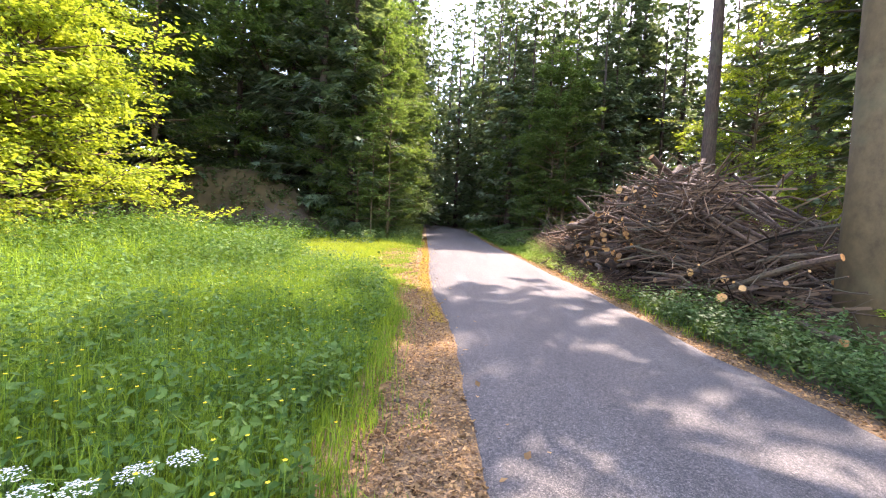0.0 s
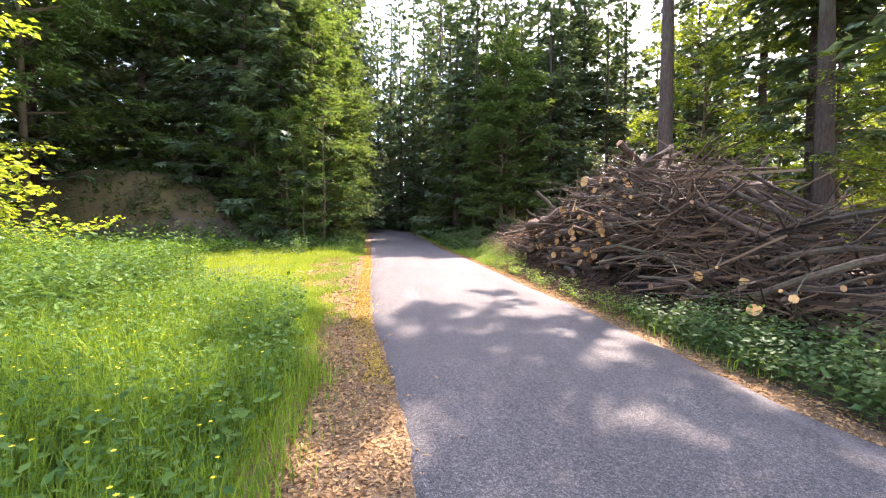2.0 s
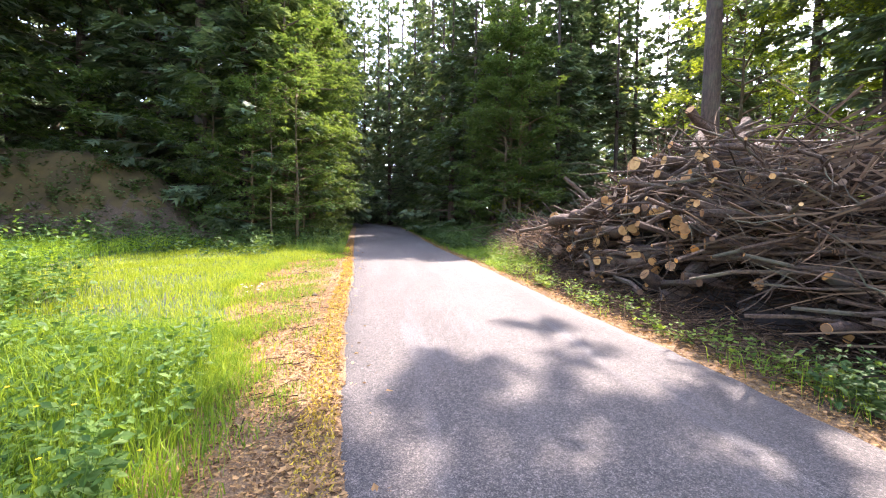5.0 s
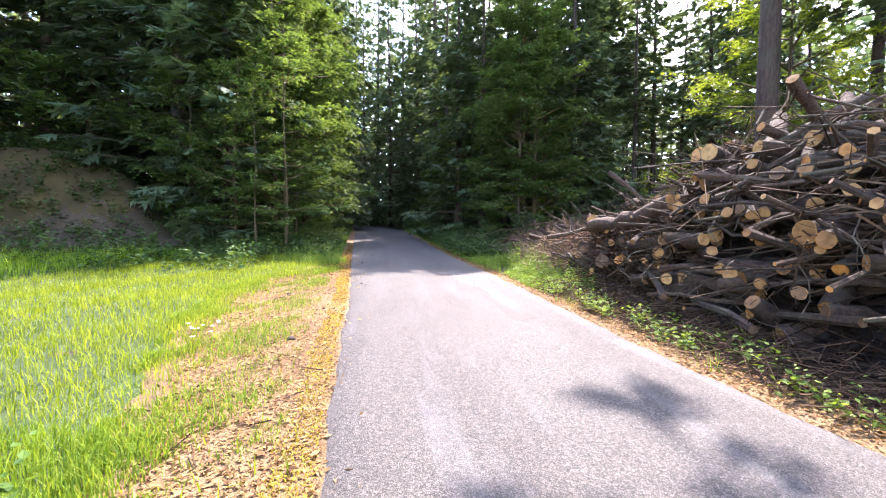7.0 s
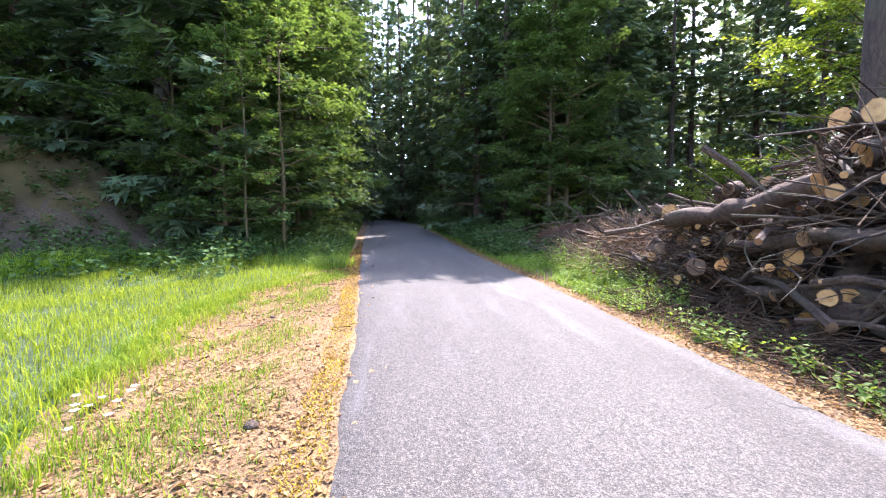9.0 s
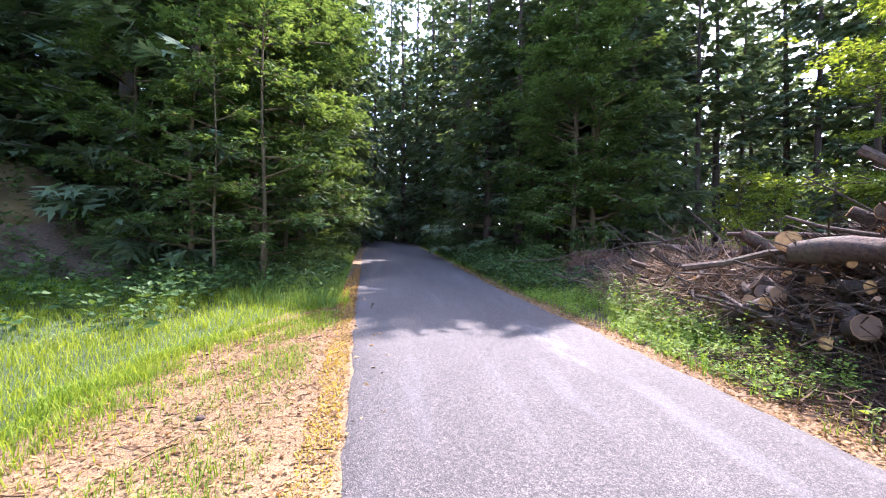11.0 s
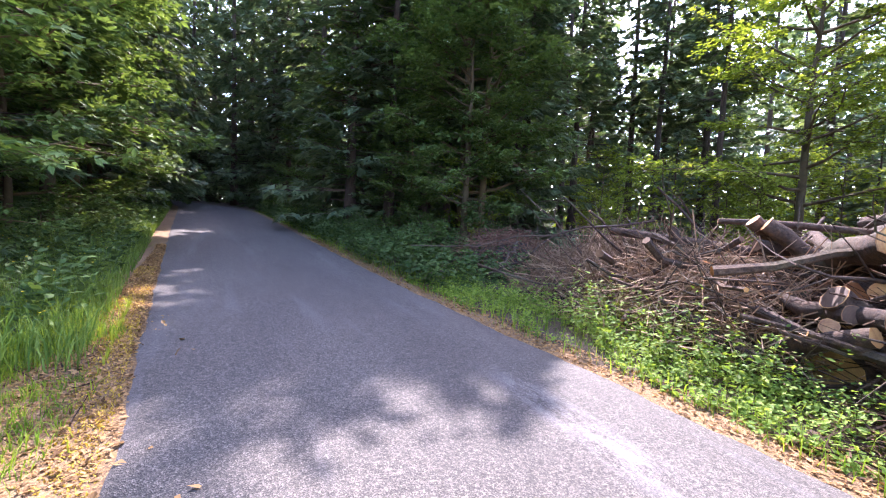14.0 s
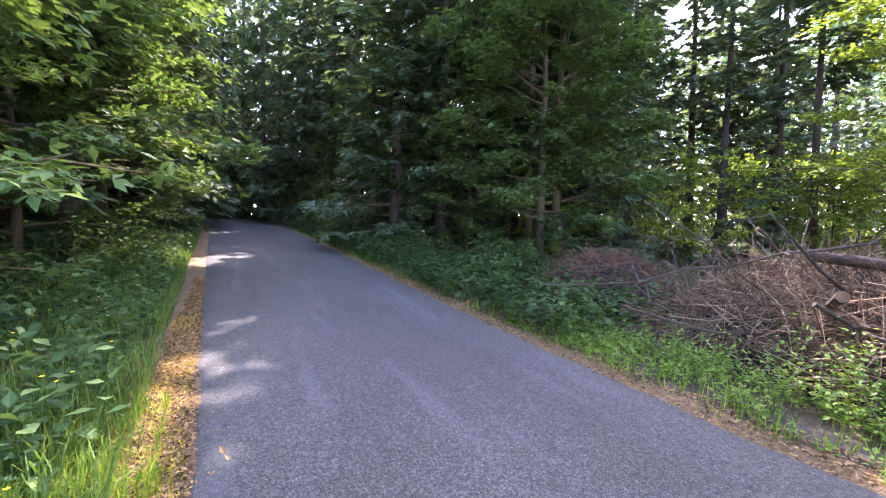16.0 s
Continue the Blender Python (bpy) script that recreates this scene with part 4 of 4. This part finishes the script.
def herbs(name, n, y0, y1, xl, xr, h0, h1, size, mat, label, per=9, power=1.0, wide=0.62, patchy=None, rise=None):
    """Upright herb stems with leaves up their length."""
    x, y, f = spread(n, y0, y1, xl, xr, power)
    if patchy is not None:
        keep = wobble(x * 1.9 + 3, y * 1.4) + rng.normal(0, 0.22, n) > patchy
        x, y, n = x[keep], y[keep], int(keep.sum())
    H = rng.uniform(h0, h1, n) * (0.85 + 0.3 * wobble(x * 1.2, y * 1.2))
    if rise is not None:
        H = H * rise(x, y)
    P = np.stack([x, y, ground_z(x, y)], 1)
    lean = rng.normal(0, 0.16, (n, 2))
    s = np.repeat(np.linspace(0.25, 1, per)[None], n, 0) + rng.normal(0, 0.05, (n, per))
    q = P[:, None] + np.concatenate([lean[:, None] * H[:, None, None] * s[..., None], (H[:, None] * s)[..., None]], 2)
    a = rng.uniform(0, 6.28, (n, 1)) + np.arange(per)[None] * 2.2 + rng.normal(0, 0.4, (n, per))
    D = np.stack([np.cos(a), np.sin(a), rng.normal(0.15, 0.35, (n, per))], 2)
    N = np.array([0, 0, 1.0]) + rng.normal(0, 0.3, (n, per, 3))
    ln = size * rng.uniform(0.6, 1.35, (n, per)) * (1.15 - 0.5 * s)
    V, T = leaves((q + D * 0.02).reshape(-1, 3), D.reshape(-1, 3), N.reshape(-1, 3), ln.ravel(), ln.ravel() * wide, 0.12)
    w = np.array([0.004, 0, 0])
    top = q[:, -1]
    k = len(V)
    V = np.concatenate([V, np.stack([P - w, P + w, top], 1).reshape(-1, 3)])
    T = np.concatenate([T, np.arange(n * 3).reshape(-1, 3) + k])
    return stuff(name, V, T, mat, label, "plants")


left_in = lambda y: road_left(y) - verge_width(y) + 0.12 + ragged(y, 0.12, 4)
tall = lambda x, y: np.interp(y, [8.0, 11.0], [1.0, 0.30]) * np.clip(0.35 + (left_in(y) - x) / 1.0, 0.35, 1.0)
grass("meadow_grass", 56000, 0.6, 10.5, lambda y: left_in(y) - 5.5, left_in, 0.40, 0.80, 0.0065, "tall lush green meadow grass", 1.4, 0.4, tall, 0.12)
grass("mown_grass", 38000, 9.0, 21.5, lambda y: np.maximum(meadow_far(y), -6.5), left_in, 0.07, 0.24, 0.008, "short bright green grass beside the road", 1.2, 0.5, None, 0.45, short_green)
grass("far_meadow_grass", 26000, -2.0, 21.0, lambda y: meadow_far(y), lambda y: left_in(y) - 4.5, 0.5, 1.0, 0.014, "tall sunlit grass at the back of the meadow", 1.0, 0.4, lambda x, y: np.interp(y, [9, 16], [1.0, 0.5]))
grass("bank_grass", 17000, 19.5, 46.0, lambda y: road_left(y) - 2.2, lambda y: road_left(y) - 0.28, 0.20, 0.55, 0.010, "green grass on the roadside bank, with shade put into its colour", 1.6, 0.5, None, 0.0, shaded_bank_green)
grass("verge_grass", 4200, 6.0, 46.0, lambda y: road_right(y) + 0.9, lambda y: road_right(y) + 0.12, 0.10, 0.34, 0.008, "thin strip of grass at the asphalt edge", 1.0, 0.45, lambda x, y: np.where((y > 9.5) & (y < 15.5), np.clip(wobble(x * 2.1, y * 1.7) * 1.5, 0.1, 0.7), 1.0))
grass("verge_tufts", 16000, 1.0, 21.5, lambda y: road_left(y) - verge_width(y) - 0.2, lambda y: road_left(y) - 0.25, 0.04, 0.16, 0.006, "thin scattered grass on the gravel verge", 0.55, 0.6, lambda x, y: np.clip(wobble(x * 3.1, y * 2.3) * 2.2, 0.05, 1))
grass("thin_grass", 34000, 8.5, 20.5, lambda y: road_left(y) - verge_width(y) - 0.3, lambda y: road_left(y) - 0.22 * verge_width(y), 0.06, 0.18, 0.006, "thin sunlit grass spreading into the gravel", 0.5, 0.6, lambda x, y: np.clip(0.55 + wobble(x * 3.7 + 1, y * 2.9) * 1.5, 0.10, 1.1))
grass("edge_moss", 17000, 6.0, 24.0, lambda y: road_left(y) - 0.24 + ragged(y, 0.06, 3), lambda y: road_left(y) + 0.0, 0.015, 0.06, 0.012, "yellow-green moss along the asphalt edge", 1.0, 0.7, None, 0.0, moss_yellow)
herbs("meadow_herbs", 8000, 0.4, 9.5, lambda y: left_in(y) - 6.0, lambda y: left_in(y) - 0.25, 0.35, 0.78, 0.080, herb_green, "leafy green meadow herbs among the grass", 8)
herbs("tall_herbs", 1500, 7.0, 12.5, lambda y: left_in(y) - 8.0, lambda y: left_in(y) - 2.2, 0.7, 1.25, 0.10, herb_green, "tall leafy nettles standing in the meadow", 14)
herbs("bramble_thicket", 2300, -1.0, 8.6, lambda y: road_right(y) + 2.4, lambda y: road_right(y) + 0.32, 0.2, 0.66, 0.088, bramble_green, "dark green brambles and nettles along the road", 12, 1.3)
herbs("roadside_weeds", 1300, 15.6, 23.0, lambda y: road_right(y) + 1.5, lambda y: road_right(y) + 0.28, 0.12, 0.50, 0.068, weed_green, "leafy green weeds between road and brush heap", 10, 1.0, 0.6, -0.2, lambda x, y: np.clip(0.3 + 0.75 * (x - road_right(y) - 0.25) / 1.1, 0.3, 1.15))
herbs("nettle_clump", 100, 17.3, 20.0, lambda y: road_right(y) + 1.7, lambda y: road_right(y) + 0.7, 0.5, 0.95, 0.085, weed_green, "tall leafy nettles beside the brush heap", 13, 1.0, 0.55)
herbs("verge_weeds", 380, 8.6, 15.6, lambda y: road_right(y) + 1.2, lambda y: road_right(y) + 0.3, 0.10, 0.35, 0.09, weed_green, "low weeds in front of the wood pile", 7, 1.2, 0.62, 0.1)
def strewn():
    y = rng.uniform(8.8, 17.0)
    x = float(road_right(y)) + 0.3 + 1.3 * rng.random() ** 0.7
    return x, y, float(ground_z(x, y)) + 0.02 + (0.05 + 0.22 * max(0.0, x - float(road_right(y)) - 0.7)) * rng.random()


def dropped():
    y = rng.uniform(8.0, 21.0)
    x = float(road_left(y)) - 0.15 - float(verge_width(y)) * rng.random()
    return x, y, float(ground_z(x, y)) + 0.03


tagged(new("verge_twigs", twig_soup(170, dropped, twig_bark, 0.08, 0.4, 0.005, 4)), "short dead twigs lying on the gravel verge", "twigs", "", "stuff")
tagged(new("twig_litter", twig_soup(3400, strewn, twig_bark, 0.12, 0.8, 0.0065, 12)), "dead twigs strewn on the ground before the wood pile", "twigs", "", "stuff")
herbs("far_brambles", 1900, 22.0, 46.0, lambda y: road_right(y) + 3.2, lambda y: road_right(y) + 0.3, 0.4, 1.0, 0.15, bramble_green, "bramble bank along the far roadside", 10, 1.2)
herbs("bank_weeds", 1500, 20.4, 40.0, lambda y: road_left(y) - 4.0, lambda y: road_left(y) - 0.4, 0.3, 0.8, 0.13, bramble_green, "shaded weeds at the foot of the trees", 10, 1.2)
herbs("wood_edge_weeds", 900, 17.5, 23.5, lambda y: y * 0 - 14.0, lambda y: y * 0 - 3.0, 0.3, 0.8, 0.15, bramble_green, "shaded weeds at the foot of the trees", 10)
herbs("forest_floor_plants", 2600, 16.0, 50.0, lambda y: y * 0 + 8.5, lambda y: y * 0 + 32, 0.2, 0.6, 0.18, bramble_green, "low green plants on the forest floor", 8)


def flakes(name, n, y0, y1, xl, xr, size, mat, label, lift=0.018):
    x, y, f = spread(n, y0, y1, xl, xr)
    P = np.stack([x, y, ground_z(x, y) + lift], 1)
    D = rng.normal(0, 1, (n, 3)) * np.array([1, 1, 0.18])
    N = np.array([0, 0, 1.0]) + rng.normal(0, 0.25, (n, 3))
    ln = size * rng.uniform(0.4, 1.5, n)
    V, T = leaves(P, D, N, ln, ln * rng.uniform(0.25, 0.7, n), 0.2)
    return stuff(name, V, T, mat, label, "leaf litter")


flakes("leaf_litter", 56000, 0.8, 27.0, lambda y: road_left(y) - verge_width(y), lambda y: road_left(y) + 0.04, 0.034, dry_leaf, "dry brown leaves and needles on the verge")
flakes("fallen_leaves", 900, 2.0, 21.0, lambda y: road_left(y) - verge_width(y), lambda y: road_left(y) + 0.5, 0.06, dry_leaf, "larger dry brown leaves scattered on the verge", 0.03)
flakes("bark_litter", 8000, 8.5, 17.0, lambda y: road_right(y) + 0.15, lambda y: road_right(y) + 1.6, 0.05, dry_leaf, "brown bark chips and dry leaves before the wood pile", 0.02)
flakes("edge_litter", 18000, 1.0, 30.0, lambda y: road_right(y) - 0.05, lambda y: road_right(y) + 0.5, 0.04, dry_leaf, "dry brown leaves along the asphalt edge")


def flower_heads(name, n, y0, y1, xl, xr, h0, h1, size, mat, label):
    x, y, f = spread(n, y0, y1, xl, xr)
    s = Soup()
    for i in range(n):
        p = np.array([x[i], y[i], float(ground_z(x[i], y[i])) + rng.uniform(h0, h1)])
        a = np.arange(5) * 1.2566 + rng.random()
        D = np.stack([np.cos(a), np.sin(a), np.full(5, 0.35)], 1)
        V, T = leaves(np.repeat(p[None], 5, 0), D, np.repeat(np.array([[0, 0, 1.0]]), 5, 0), size, size * 0.8, 0.1)
        s.add(V, T)
        v = np.stack([p - [0.002, 0, 0], p + [0.002, 0, 0], [p[0], p[1], float(ground_z(x[i], y[i]))]])
        s.add(v, [(0, 1, 2)], 1)
    return tagged(new(name, s.mesh(name, [mat, herb_green])), label, "flowers", "", "stuff")


flower_heads("buttercups", 290, 0.9, 7.5, lambda y: left_in(y) - 2.4, lambda y: left_in(y) - 0.1, 0.40, 0.66, 0.0125, yellow_petal, "small yellow buttercups in the meadow")
flower_heads("bank_buttercups", 60, 19.5, 24.0, lambda y: road_left(y) - 2.2, lambda y: road_left(y) - 0.4, 0.3, 0.6, 0.016, yellow_petal, "small yellow buttercups on the bank")
flower_heads("white_clover", 10, 12.5, 13.1, lambda y: road_left(y) - 1.8, lambda y: road_left(y) - 1.1, 0.05, 0.14, 0.034, white_petal, "small white flowers in short grass")


def cow_parsley(x, y, h):
    """An umbel of white florets on a branching stem."""
    thing = tagged(new("cow_parsley"), "cow parsley with flat white flower umbels", "flower", "cow parsley in the meadow")
    thing.location = (x, y, float(ground_z(x, y)))
    s, f = Soup(), Soup()
    v, t, _ = tube([(0, 0, 0), (0.01, 0, h * 0.5), (0, 0.01, h * 0.86)], [0.005, 0.004, 0.003], 5)
    s.add(v, t)
    for i in range(16):
        a, r = i * 2.4, 0.058 * math.sqrt((i + 0.5) / 16)
        tip = np.array([r * math.cos(a), r * math.sin(a), h - r * 0.35])
        v, t, _ = tube([(0, 0.01, h * 0.86), tip], [0.0015, 0.001], 3, False)
        s.add(v, t)
        q = tip + rng.normal(0, 0.009, (8, 3)) * np.array([1, 1, 0.3])
        V, T = leaves(q, rng.normal(0, 1, (8, 3)) * np.array([1, 1, 0.2]), np.repeat(np.array([[0, 0, 1.0]]), 8, 0), 0.010, 0.008, 0.1)
        f.add(V, T)
    part("stem", s.mesh("stem", [herb_green]), thing)
    part("umbel", f.mesh("umbel", [white_petal]), thing, "white florets")


for x, y, h in ((-0.90, 1.53, 0.60), (-1.01, 1.43, 0.60), (-1.42, 1.39, 0.60), (-1.26, 1.30, 0.60), (-1.13, 1.33, 0.60), (-4.3, 7.6, 1.0)):
    cow_parsley(x, y, h)


def stone(x, y, s):
    bm = bmesh.new()
    bmesh.ops.create_icosphere(bm, subdivisions=2, radius=s)
    for v in bm.verts:
        v.co *= 1 + 0.25 * noise.noise(v.co * (1.5 / s) + Vector((x, y, 0)))
        v.co.z *= 0.6
    me = bpy.data.meshes.new("stone")
    bm.to_mesh(me)
    bm.free()
    me.materials.append(spruce_bark)
    ob = tagged(new("stone", me), "small grey-brown stone lying on the gravel verge", "stone", "stones on the verge")
    ob.location = (x, y, float(ground_z(x, y)) + 0.012 + s * 0.3)


for x, y, s in ((-0.92, 12.6, 0.045), (-0.55, 5.2, 0.03), (-0.42, 4.1, 0.028), (-1.5, 15.4, 0.035), (-0.75, 14.2, 0.025), (-0.30, 3.4, 0.03)):
    stone(x, y, s)
